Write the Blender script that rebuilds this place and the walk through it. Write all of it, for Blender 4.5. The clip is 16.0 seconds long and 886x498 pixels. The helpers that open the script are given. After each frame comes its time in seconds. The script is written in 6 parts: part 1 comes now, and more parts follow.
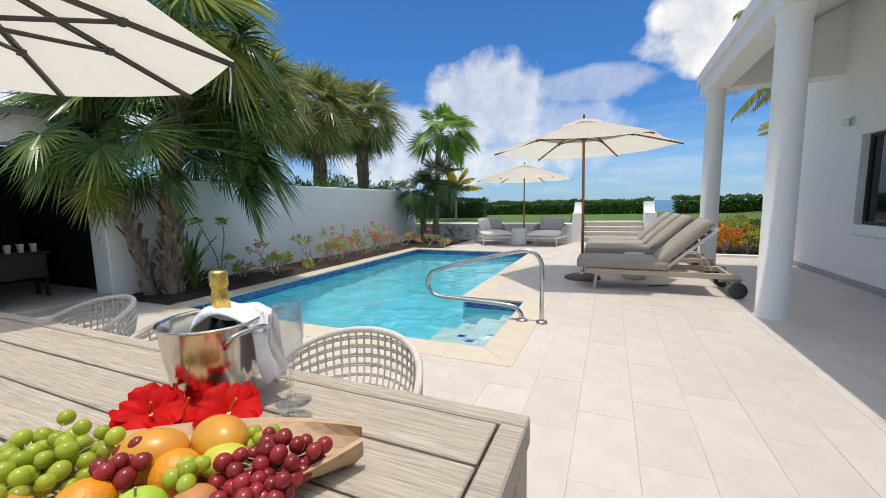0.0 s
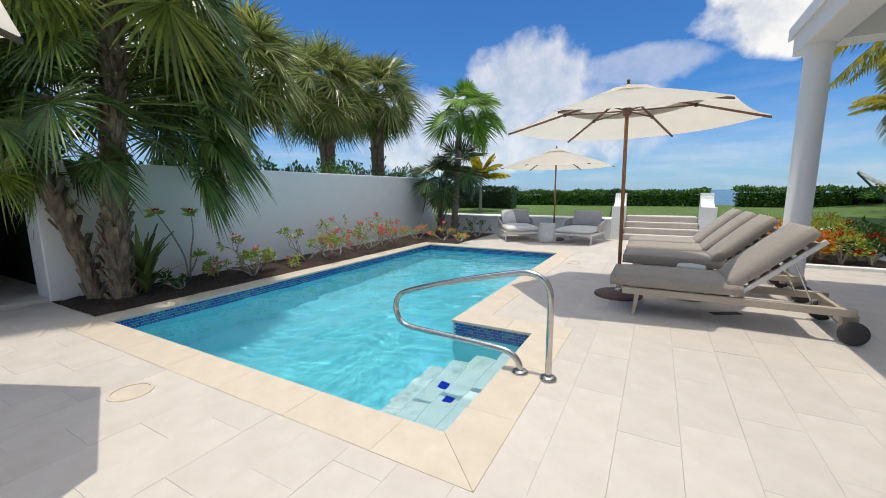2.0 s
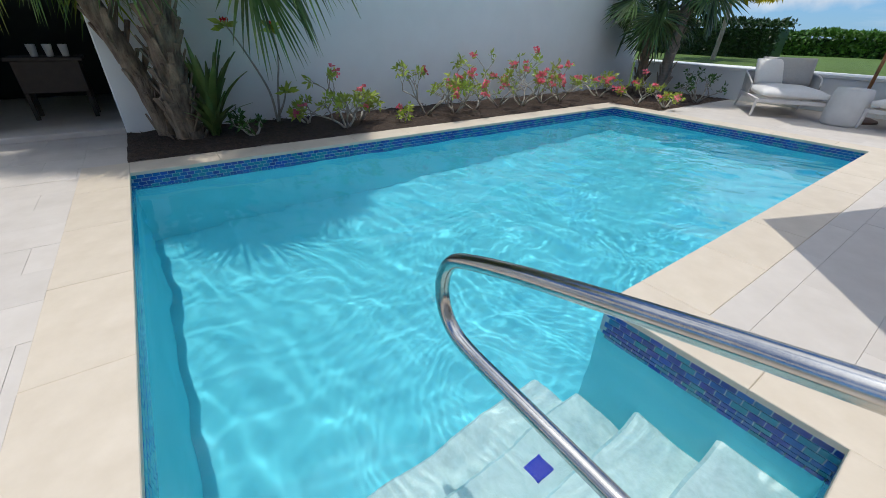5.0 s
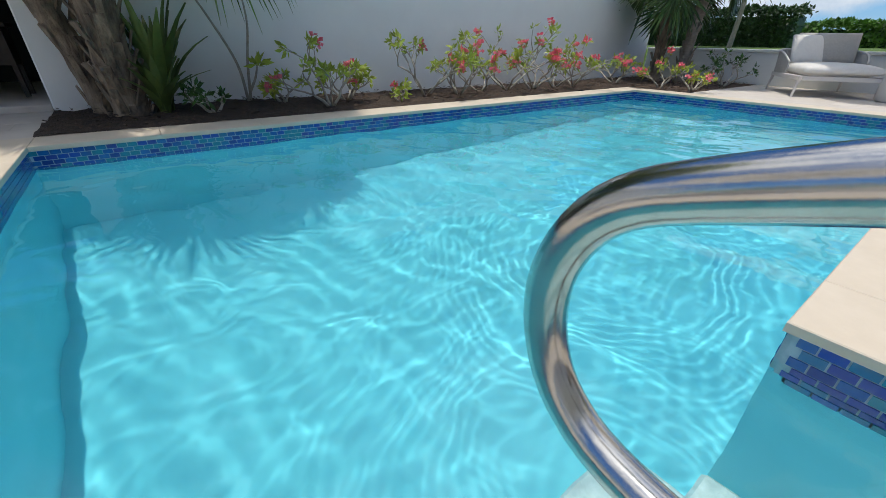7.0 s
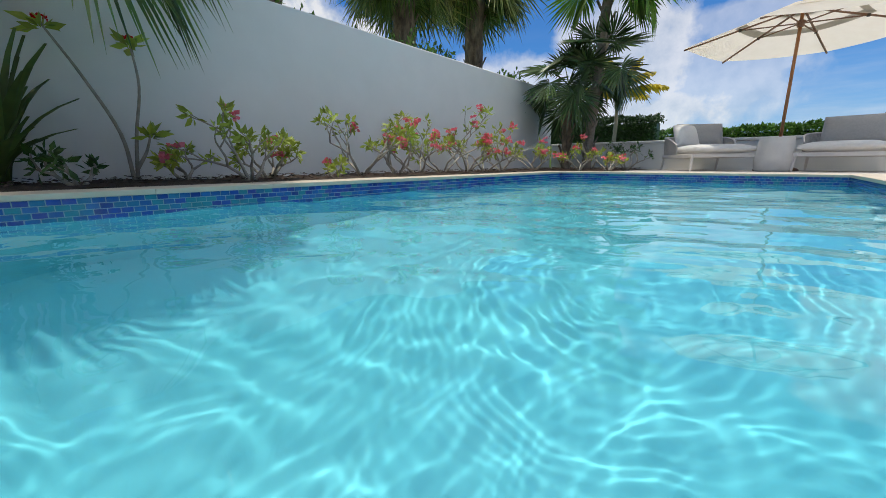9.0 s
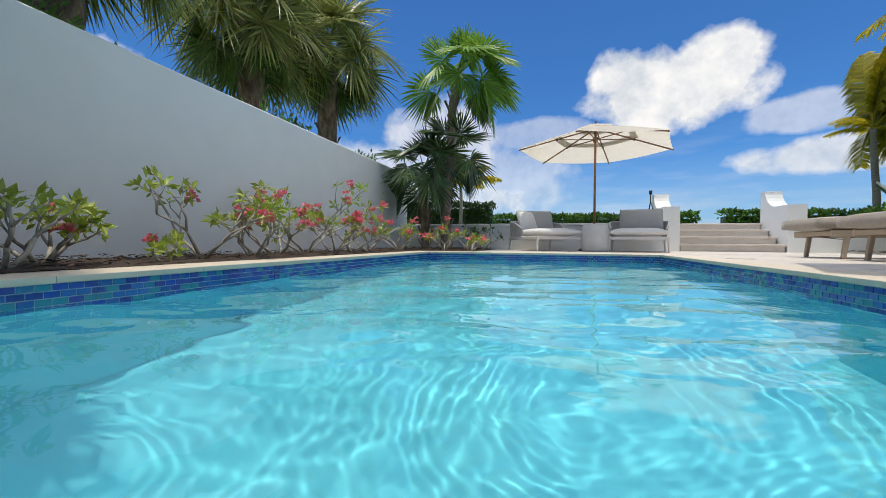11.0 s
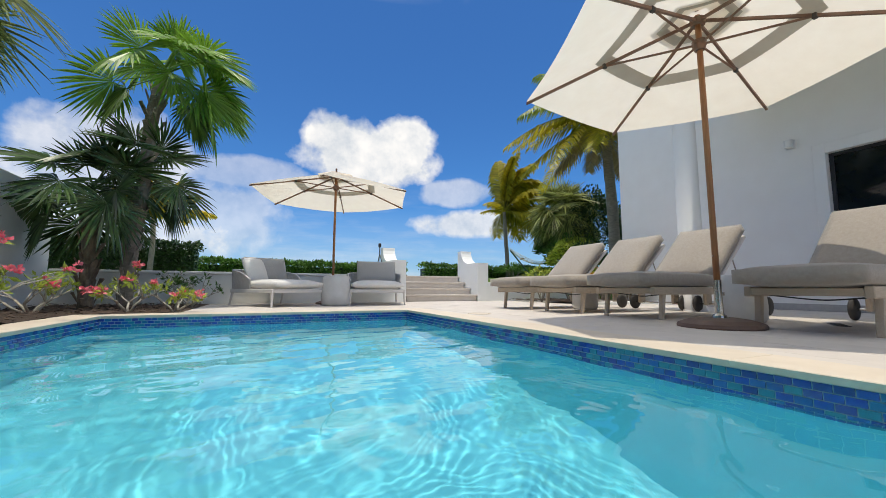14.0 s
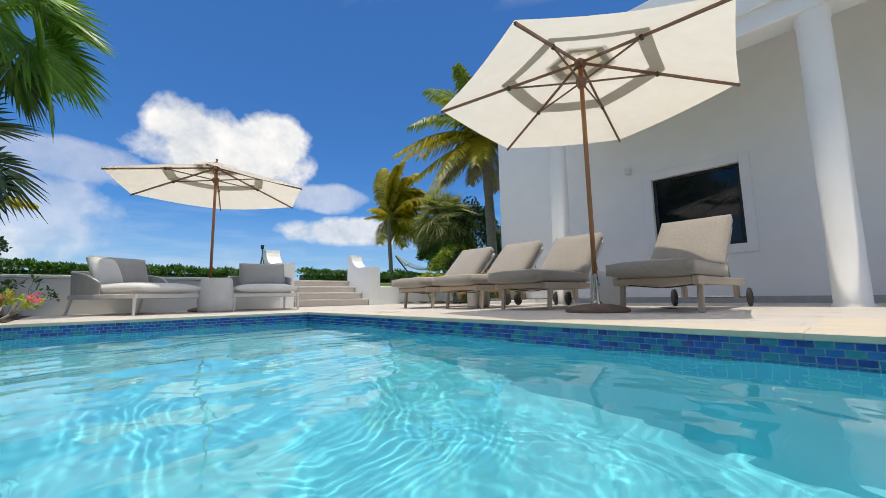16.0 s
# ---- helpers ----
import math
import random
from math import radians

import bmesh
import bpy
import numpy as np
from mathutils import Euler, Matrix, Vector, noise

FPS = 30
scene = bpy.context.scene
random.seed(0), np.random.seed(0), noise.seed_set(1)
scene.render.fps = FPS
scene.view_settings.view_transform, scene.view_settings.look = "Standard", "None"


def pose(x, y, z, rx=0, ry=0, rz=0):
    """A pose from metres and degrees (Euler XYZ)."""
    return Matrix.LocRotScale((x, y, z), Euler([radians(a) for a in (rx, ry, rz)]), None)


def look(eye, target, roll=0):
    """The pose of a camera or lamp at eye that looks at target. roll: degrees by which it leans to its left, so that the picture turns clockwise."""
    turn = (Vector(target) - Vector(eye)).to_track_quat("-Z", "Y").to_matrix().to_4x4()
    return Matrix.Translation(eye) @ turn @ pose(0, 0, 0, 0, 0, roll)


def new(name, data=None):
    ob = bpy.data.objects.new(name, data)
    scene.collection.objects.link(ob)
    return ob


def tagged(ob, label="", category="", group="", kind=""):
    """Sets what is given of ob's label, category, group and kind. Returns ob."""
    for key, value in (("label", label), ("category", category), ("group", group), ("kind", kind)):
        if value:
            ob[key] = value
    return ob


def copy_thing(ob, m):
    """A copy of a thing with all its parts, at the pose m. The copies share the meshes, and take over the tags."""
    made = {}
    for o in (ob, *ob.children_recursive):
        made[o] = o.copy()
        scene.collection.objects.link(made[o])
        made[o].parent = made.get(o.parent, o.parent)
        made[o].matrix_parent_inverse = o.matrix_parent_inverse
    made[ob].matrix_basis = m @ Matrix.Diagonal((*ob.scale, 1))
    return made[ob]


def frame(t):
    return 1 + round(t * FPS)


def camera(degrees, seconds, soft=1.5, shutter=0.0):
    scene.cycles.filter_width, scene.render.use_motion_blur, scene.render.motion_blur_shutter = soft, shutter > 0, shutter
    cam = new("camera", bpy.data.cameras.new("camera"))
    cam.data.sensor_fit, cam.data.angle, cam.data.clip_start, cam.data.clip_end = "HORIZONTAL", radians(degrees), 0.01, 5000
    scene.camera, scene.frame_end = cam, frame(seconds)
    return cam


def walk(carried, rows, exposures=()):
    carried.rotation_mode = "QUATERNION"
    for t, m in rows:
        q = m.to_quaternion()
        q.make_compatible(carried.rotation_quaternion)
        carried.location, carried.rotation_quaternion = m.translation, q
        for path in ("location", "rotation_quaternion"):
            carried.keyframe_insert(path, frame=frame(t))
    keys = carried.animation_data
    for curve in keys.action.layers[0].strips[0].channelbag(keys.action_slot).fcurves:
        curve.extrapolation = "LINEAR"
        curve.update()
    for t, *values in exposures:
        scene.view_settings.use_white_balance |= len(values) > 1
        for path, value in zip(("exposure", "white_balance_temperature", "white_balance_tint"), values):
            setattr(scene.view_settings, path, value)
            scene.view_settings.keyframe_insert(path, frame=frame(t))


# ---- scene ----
cam = camera(97.9, 16.0, soft=0.85)
PATH = [
    (0, (0.049, -0.322, 1.218), (-0.741, 1.501, 0.986), -1.1),
    (0.5, (0.11, -0.073, 1.262), (-0.689, 1.743, 1.008), -0.7),
    (1, (0.108, 0.28, 1.258), (-0.724, 2.08, 0.998), -0.8),
    (1.5, (0.09, 0.644, 1.269), (-0.797, 2.416, 1.002), -0.8),
    (2, (0.018, 1.037, 1.284), (-0.938, 2.768, 0.987), -0.4),
    (2.5, (-0.095, 1.462, 1.263), (-1.14, 3.129, 0.906), 0.3),
    (3, (-0.239, 1.871, 1.231), (-1.389, 3.442, 0.771), 1.0),
    (3.5, (-0.441, 2.261, 1.196), (-1.685, 3.707, 0.596), 1.5),
    (4, (-0.642, 2.557, 1.143), (-1.965, 3.857, 0.394), 2.0),
    (4.5, (-0.861, 2.798, 1.091), (-2.237, 3.95, 0.21), 1.9),
    (5, (-1.039, 2.983, 1.023), (-2.441, 4.01, 0.034), 1.6),
    (5.2, (-1.118, 3.037, 1.008), (-2.522, 4.022, -0.02), 1.5),
    (7.5, (-1.815, 3.29, 0.42), (-3.21, 4.438, -0.436), 0.8),
    (8, (-2.032, 3.3, 0.293), (-3.402, 4.572, -0.418), 0.5),
    (8.5, (-2.152, 3.338, 0.159), (-3.498, 4.714, -0.385), -0.3),
    (9, (-2.303, 3.388, 0.128), (-3.563, 4.879, -0.305), -0.2),
    (9.2, (-2.405, 3.439, 0.109), (-3.618, 4.984, -0.265), -0.2),
    (11.5, (-2.993, 3.737, 0.181), (-3.363, 5.703, 0.191), 0.6),
    (12, (-3.062, 3.911, 0.228), (-3.223, 5.904, 0.277), 0.7),
    (12.5, (-3.166, 4.033, 0.23), (-3.091, 6.029, 0.322), 0.7),
    (13, (-3.216, 4.149, 0.25), (-2.903, 6.12, 0.374), 0.4),
    (13.5, (-3.305, 4.266, 0.259), (-2.727, 6.174, 0.42), 0.5),
    (14, (-3.351, 4.361, 0.273), (-2.528, 6.172, 0.477), 0.2),
    (14.5, (-3.381, 4.43, 0.258), (-2.354, 6.129, 0.496), 0.2),
    (15, (-3.475, 4.483, 0.238), (-2.287, 6.072, 0.492), -0.1),
    (15.5, (-3.566, 4.493, 0.219), (-2.272, 5.997, 0.474), -0.6),
    (16, (-3.72, 4.488, 0.164), (-2.369, 5.943, 0.407), -1.0),
]
EXPOSED = [(0, -0.12, 6850, 10), (2.5, -0.18, 6800, 10), (3.5, -0.24, 6600, 10), (4.5, -0.34, 6250, 10), (5.2, -0.29, 6300, 10), (7.5, -0.22, 6650, 10), (9.2, -0.20, 6850, 10), (11.5, -0.14, 6850, 10), (13.0, -0.12, 6900, 10), (14.5, -0.10, 6950, 10), (16, -0.12, 6950, 10)]
walk(cam, [(t, look(eye, target, roll)) for t, eye, target, roll in PATH], EXPOSED)

# ---- light ----
world = bpy.data.worlds.new("sky")
scene.world = world
world.use_nodes = True
SUN_EL, SUN_AZ = 87.0, 200.0
SKY, SUN = 0.166, 2.9
scene.view_settings.use_white_balance = True


def nd(tree, kind, **values):
    n = tree.nodes.new(kind)
    for key, v in values.items():
        n.inputs[key.replace("_", " ")].default_value = v
    return n


def mth(tree, op, a, b=None, c=None):
    n = tree.nodes.new("ShaderNodeMath")
    n.operation = op
    for i, v in enumerate((a, b, c)):
        if v is None:
            continue
        if isinstance(v, (int, float)):
            n.inputs[i].default_value = v
        else:
            tree.links.new(v, n.inputs[i])
    return n.outputs[0]


def build_sky():
    t = world.node_tree
    t.nodes.clear()
    sky = t.nodes.new("ShaderNodeTexSky")
    sky.sky_type, sky.sun_disc = "NISHITA", False
    sky.sun_elevation, sky.sun_rotation = radians(SUN_EL), radians(SUN_AZ)
    sky.air_density, sky.dust_density, sky.ozone_density = 1.0, 0.35, 2.2
    co = t.nodes.new("ShaderNodeTexCoord").outputs["Generated"]
    sep = t.nodes.new("ShaderNodeSeparateXYZ")
    t.links.new(co, sep.inputs[0])
    az = mth(t, "MULTIPLY", mth(t, "ARCTAN2", mth(t, "MULTIPLY", sep.outputs[0], -1.0), sep.outputs[1]), 57.2958)
    el = mth(t, "MULTIPLY", mth(t, "ARCSINE", sep.outputs[2]), 57.2958)
    big = nd(t, "ShaderNodeTexNoise", Scale=11.0, Detail=7.0, Roughness=0.54)
    t.links.new(co, big.inputs["Vector"])
    fbm = mth(t, "MULTIPLY", mth(t, "SUBTRACT", big.outputs["Fac"], 0.5), 2.3)
    total = None
    # cumulus heaps: azimuth, elevation, half widths in degrees, density; last four unseen, adding fill light
    for a0, e0, wa, we, dens in ((-13.5, 18.4, 11.0, 4.6, 1.0), (-9, 21.0, 5.6, 4.6, 1.0), (-18.5, 20.5, 5.2, 4.6, 1.0), (-26, 14.0, 6, 2.2, 0.5),
                                 (17, 13.5, 10, 7.0, 0.7), (8, 9, 12, 6, 0.45), (30, 9, 14, 6, 0.6), (-30, 9.5, 11, 2.2, 0.8), (60, 14, 16, 7, 0.9),
                                 (22, 5.5, 22, 3.5, 0.7), (3, 15, 10, 2.5, 0.4), (-75, 12, 14, 5, 0.8), (120, 18, 20, 9, 0.9), (-112, 20, 18, 11, 1.0), (-145, 16, 22, 9, 1.0), (180, 28, 20, 10, 0.9)):
        u = mth(t, "DIVIDE", mth(t, "SUBTRACT", az, float(a0)), float(wa))
        v = mth(t, "DIVIDE", mth(t, "SUBTRACT", el, float(e0)), float(we))
        d = mth(t, "SUBTRACT", 1.0, mth(t, "ADD", mth(t, "MULTIPLY", u, u), mth(t, "MULTIPLY", v, v)))
        m = mth(t, "ADD", d, fbm)
        m = mth(t, "MULTIPLY", m, 1.9)
        n = t.nodes.new("ShaderNodeClamp")
        t.links.new(m, n.inputs[0])
        w = mth(t, "MULTIPLY", n.outputs[0], dens)
        total = w if total is None else mth(t, "MAXIMUM", total, w)
    # broken cumulus high overhead, above the view, added to fill the shade
    up = nd(t, "ShaderNodeTexNoise", Scale=2.6, Detail=8.0, Roughness=0.58)
    t.links.new(co, up.inputs["Vector"])
    n = t.nodes.new("ShaderNodeClamp")
    t.links.new(mth(t, "MULTIPLY", mth(t, "SUBTRACT", up.outputs["Fac"], 0.40), 9.0), n.inputs[0])
    h = t.nodes.new("ShaderNodeClamp")
    t.links.new(mth(t, "MULTIPLY", mth(t, "SUBTRACT", el, 38.0), 0.1), h.inputs[0])
    total = mth(t, "MAXIMUM", total, mth(t, "MULTIPLY", n.outputs[0], h.outputs[0]))
    # thin streaks low in the sky
    flat = t.nodes.new("ShaderNodeMapping")
    flat.inputs["Scale"].default_value = (2.2, 2.2, 15.0)
    t.links.new(co, flat.inputs[0])
    thin = nd(t, "ShaderNodeTexNoise", Scale=2.0, Detail=7.0, Roughness=0.6)
    t.links.new(flat.outputs[0], thin.inputs["Vector"])
    n = t.nodes.new("ShaderNodeClamp")
    t.links.new(mth(t, "MULTIPLY", mth(t, "SUBTRACT", thin.outputs["Fac"], 0.46), 3.5), n.inputs[0])
    low = t.nodes.new("ShaderNodeClamp")
    t.links.new(mth(t, "SUBTRACT", 1.0, mth(t, "DIVIDE", el, 17.0)), low.inputs[0])
    total = mth(t, "MAXIMUM", total, mth(t, "MULTIPLY", mth(t, "MULTIPLY", n.outputs[0], low.outputs[0]), 0.42))
    # soft haze low over the sea
    haze = nd(t, "ShaderNodeMapRange")
    t.links.new(el, haze.inputs[0])
    for i, v in ((1, -1.0), (2, 12.0), (3, 0.58), (4, 0.0)):
        haze.inputs[i].default_value = v
    fine = nd(t, "ShaderNodeTexNoise", Scale=26.0, Detail=6.0, Roughness=0.6)
    t.links.new(co, fine.inputs["Vector"])
    ramp = t.nodes.new("ShaderNodeValToRGB")
    t.links.new(mth(t, "ADD", mth(t, "MULTIPLY", big.outputs["Fac"], 0.55), mth(t, "MULTIPLY", fine.outputs["Fac"], 0.45)), ramp.inputs[0])
    ramp.color_ramp.elements[0].position, ramp.color_ramp.elements[0].color = 0.36, (4.0, 4.5, 5.2, 1)
    ramp.color_ramp.elements[1].position, ramp.color_ramp.elements[1].color = 0.60, (6.4, 6.5, 6.7, 1)
    tone = nd(t, "ShaderNodeMix")
    tone.data_type, tone.blend_type = "RGBA", "MULTIPLY"
    tone.inputs[0].default_value = 1.0
    t.links.new(sky.outputs[0], tone.inputs[6])
    tone.inputs[7].default_value = (0.225, 0.54, 0.90, 1)
    hz = nd(t, "ShaderNodeMix")
    hz.data_type = "RGBA"
    t.links.new(haze.outputs[0], hz.inputs[0])
    t.links.new(tone.outputs[2], hz.inputs[6])
    hz.inputs[7].default_value = (3.2, 4.3, 5.9, 1)
    # overhead clouds brightened with elevation, as extra fill for the shaded walls
    glow = nd(t, "ShaderNodeMapRange")
    t.links.new(el, glow.inputs[0])
    for i, v in ((1, 42.0), (2, 80.0), (3, 1.0), (4, 2.4)):
        glow.inputs[i].default_value = v
    lit = nd(t, "ShaderNodeMix")
    lit.data_type, lit.blend_type = "RGBA", "MULTIPLY"
    lit.inputs[0].default_value = 1.0
    t.links.new(ramp.outputs[0], lit.inputs[6])
    t.links.new(glow.outputs[0], lit.inputs[7])
    mix = nd(t, "ShaderNodeMix")
    mix.data_type = "RGBA"
    t.links.new(total, mix.inputs[0])
    t.links.new(hz.outputs[2], mix.inputs[6])
    t.links.new(lit.outputs[2], mix.inputs[7])
    bg = nd(t, "ShaderNodeBackground", Strength=SKY)
    t.links.new(mix.outputs[2], bg.inputs[0])
    t.links.new(bg.outputs[0], t.nodes.new("ShaderNodeOutputWorld").inputs[0])


build_sky()
sun = new("sun", bpy.data.lights.new("sun", "SUN"))
sun.data.energy, sun.data.angle, sun.data.color = SUN, radians(0.5), (1.0, 0.95, 0.85)
sun.data.cycles.is_caustics_light = True
sa, se = radians(SUN_AZ), radians(SUN_EL)
sun_way = Vector((math.sin(sa) * math.cos(se), math.cos(sa) * math.cos(se), math.sin(se)))
sun.matrix_world = look(sun_way * 60, (0, 0, 0))

# ---- materials ----


def surf(name, c1, c2, scale=8.0, rough=0.6, bump=0.1, fine=60.0, metal=0.0, stretch=(1, 1, 1), sheen=0.0, spec=0.5, stain=0.12, rand=0.0, coat=0.0, translucent=0.0, bdist=0.004):
    """Two colours mixed by a stretched noise, larger stains, fine relief; rand varies it from piece to piece."""
    m = bpy.data.materials.new(name)
    m.use_nodes = True
    t = m.node_tree
    b = t.nodes["Principled BSDF"]
    co = t.nodes.new("ShaderNodeTexCoord").outputs["Object"]
    mp = t.nodes.new("ShaderNodeMapping")
    mp.inputs["Scale"].default_value = stretch
    t.links.new(co, mp.inputs[0])
    info = t.nodes.new("ShaderNodeObjectInfo").outputs["Random"]
    isl = t.nodes.new("ShaderNodeNewGeometry").outputs["Random Per Island"]
    rnd = mth(t, "FRACT", mth(t, "ADD", info, isl))
    n1 = nd(t, "ShaderNodeTexNoise", Scale=scale, Detail=6.0, Roughness=0.6)
    n2 = nd(t, "ShaderNodeTexNoise", Scale=scale * 0.13, Detail=3.0)
    n3 = nd(t, "ShaderNodeTexNoise", Scale=fine, Detail=4.0)
    for n in (n1, n2, n3):
        t.links.new(mp.outputs[0], n.inputs["Vector"])
    fac = nd(t, "ShaderNodeMapRange")
    t.links.new(n1.outputs["Fac"], fac.inputs[0])
    for i, v in ((1, 0.3), (2, 0.7), (3, 0.0), (4, 1.0)):
        fac.inputs[i].default_value = v
    mix = nd(t, "ShaderNodeMix")
    mix.data_type = "RGBA"
    t.links.new(fac.outputs[0], mix.inputs[0])
    mix.inputs[6].default_value, mix.inputs[7].default_value = (*c1, 1), (*c2, 1)
    hsv = t.nodes.new("ShaderNodeHueSaturation")
    val = mth(t, "ADD", 1.0 - stain, mth(t, "MULTIPLY", n2.outputs["Fac"], 2 * stain))
    if rand:
        val = mth(t, "MULTIPLY", val, mth(t, "ADD", 1.0 - rand, mth(t, "MULTIPLY", rnd, 2 * rand)))
    t.links.new(val, hsv.inputs["Value"])
    t.links.new(mix.outputs[2], hsv.inputs["Color"])
    t.links.new(hsv.outputs[0], b.inputs["Base Color"])
    rr = mth(t, "ADD", rough - 0.06, mth(t, "MULTIPLY", n1.outputs["Fac"], 0.12))
    t.links.new(rr, b.inputs["Roughness"])
    b.inputs["Metallic"].default_value = metal
    b.inputs["Specular IOR Level"].default_value = spec
    b.inputs["Sheen Weight"].default_value = sheen
    b.inputs["Coat Weight"].default_value = coat
    if bump:
        bp = nd(t, "ShaderNodeBump", Strength=bump, Distance=bdist)
        t.links.new(mth(t, "ADD", n3.outputs["Fac"], mth(t, "MULTIPLY", n1.outputs["Fac"], 0.7)), bp.inputs["Height"])
        t.links.new(bp.outputs[0], b.inputs["Normal"])
    if translucent:
        tr = t.nodes.new("ShaderNodeBsdfTranslucent")
        t.links.new(hsv.outputs[0], tr.inputs[0])
        ms = t.nodes.new("ShaderNodeMixShader")
        ms.inputs[0].default_value = translucent
        t.links.new(b.outputs[0], ms.inputs[1])
        t.links.new(tr.outputs[0], ms.inputs[2])
        t.links.new(ms.outputs[0], t.nodes["Material Output"].inputs[0])
    return m


def glassy(name, color=(1, 1, 1), ior=1.45, rough=0.0):
    m = bpy.data.materials.new(name)
    m.use_nodes = True
    b = m.node_tree.nodes["Principled BSDF"]
    b.inputs["Base Color"].default_value = (*color, 1)
    b.inputs["Transmission Weight"].default_value = 1.0
    b.inputs["Roughness"].default_value, b.inputs["IOR"].default_value = rough, ior
    return m


def thin_glass(name):
    m = bpy.data.materials.new(name)
    m.use_nodes = True
    t = m.node_tree
    t.nodes.remove(t.nodes["Principled BSDF"])
    tr = t.nodes.new("ShaderNodeBsdfTransparent")
    tr.inputs[0].default_value = (0.97, 0.98, 0.98, 1)
    gl = t.nodes.new("ShaderNodeBsdfGlossy")
    gl.inputs["Roughness"].default_value = 0.02
    lw = t.nodes.new("ShaderNodeLayerWeight")
    lw.inputs[0].default_value = 0.5
    fr = t.nodes.new("ShaderNodeMath")
    fr.operation = "MULTIPLY_ADD"
    t.links.new(mth(t, "POWER", lw.outputs["Facing"], 3.5), fr.inputs[0])
    fr.inputs[1].default_value, fr.inputs[2].default_value = 0.9, 0.06
    mx = t.nodes.new("ShaderNodeMixShader")
    t.links.new(fr.outputs[0], mx.inputs[0])
    t.links.new(tr.outputs[0], mx.inputs[1])
    t.links.new(gl.outputs[0], mx.inputs[2])
    t.links.new(mx.outputs[0], t.nodes["Material Output"].inputs[0])
    return m


def varied(name, stops, rough=0.2, bump=0.05, coat=0.0):
    """A colour picked from the ramp for every piece."""
    m = surf(name, (1, 1, 1), (1, 1, 1), 20, rough, bump, coat=coat, stain=0.05)
    t = m.node_tree
    info = t.nodes.new("ShaderNodeObjectInfo").outputs["Random"]
    isl = t.nodes.new("ShaderNodeNewGeometry").outputs["Random Per Island"]
    r = t.nodes.new("ShaderNodeValToRGB")
    r.color_ramp.interpolation = "CONSTANT"
    while len(r.color_ramp.elements) < len(stops):
        r.color_ramp.elements.new(0.5)
    for i, c in enumerate(stops):
        r.color_ramp.elements[i].position, r.color_ramp.elements[i].color = i / len(stops), (*c, 1)
    t.links.new(mth(t, "FRACT", mth(t, "ADD", info, isl)), r.inputs[0])
    t.links.new(r.outputs[0], t.nodes["Principled BSDF"].inputs["Base Color"])
    return m


M_PAVER = surf("limestone_paver", (0.56, 0.508, 0.455), (0.64, 0.588, 0.535), 5, 0.62, 0.12, 90, rand=0.035, stain=0.06)
M_JOINT = surf("joint_mortar", (0.49, 0.445, 0.40), (0.59, 0.54, 0.49), 30, 0.9, 0.3)
M_COPING = surf("cream_coping_stone", (0.60, 0.515, 0.405), (0.68, 0.595, 0.485), 6, 0.6, 0.12, 80, rand=0.03, stain=0.07)
M_WALL = surf("white_render", (0.84, 0.855, 0.835), (0.875, 0.89, 0.87), 3, 0.8, 0.16, 45, stain=0.05)
M_HOUSE = surf("white_house_paint", (0.84, 0.83, 0.80), (0.87, 0.865, 0.84), 3, 0.75, 0.10, 60, stain=0.04)
M_SKIRT = surf("grey_stone_skirting", (0.35, 0.34, 0.33), (0.45, 0.44, 0.42), 12, 0.6, 0.1)
M_PLASTER = surf("pale_blue_pool_plaster", (0.155, 0.66, 0.76), (0.20, 0.72, 0.82), 4, 0.7, 0.15, 70, stain=0.05)
M_STEP = surf("pale_pebble_pool_step", (0.66, 0.73, 0.69), (0.84, 0.88, 0.85), 40, 0.7, 0.25, 120, stain=0.08)
M_TILE = varied("blue_glass_mosaic", [(0.008, 0.045, 0.27), (0.008, 0.10, 0.36), (0.012, 0.17, 0.36), (0.014, 0.22, 0.33), (0.01, 0.07, 0.40), (0.03, 0.06, 0.33), (0.012, 0.13, 0.42), (0.02, 0.24, 0.34)], 0.14, 0.03, 0.4)
M_GROUT = surf("pale_tile_grout", (0.38, 0.50, 0.56), (0.48, 0.60, 0.64), 40, 0.8, 0.2)
M_BLUEMARK = surf("cobalt_tile", (0.0, 0.015, 0.42), (0.01, 0.03, 0.50), 20, 0.15, 0.02)
M_STEEL = surf("brushed_stainless", (0.50, 0.48, 0.45), (0.60, 0.58, 0.55), 14, 0.20, 0.03, 200, metal=1.0)
M_CHROME = surf("polished_steel", (0.60, 0.57, 0.53), (0.68, 0.65, 0.61), 5, 0.18, 0.0, metal=1.0)
M_TEAK = surf("weathered_grey_teak", (0.36, 0.30, 0.235), (0.68, 0.585, 0.48), 12, 0.75, 0.6, 60, stretch=(0.9, 20, 20), stain=0.15, rand=0.08)
M_TEAKY = surf("silvered_teak_rail", (0.44, 0.36, 0.27), (0.56, 0.47, 0.37), 14, 0.75, 0.25, 60, stretch=(1.2, 14, 14), stain=0.1)
M_POLE = surf("oiled_hardwood_pole", (0.30, 0.12, 0.045), (0.42, 0.19, 0.08), 10, 0.5, 0.12, 60, stretch=(12, 12, 1))
M_RIB = surf("dark_hardwood_rib", (0.16, 0.08, 0.05), (0.24, 0.13, 0.08), 10, 0.55, 0.1, 60)
M_BRONZE = surf("dark_bronze_metal", (0.05, 0.042, 0.036), (0.075, 0.065, 0.055), 10, 0.45, 0.05, metal=0.3)
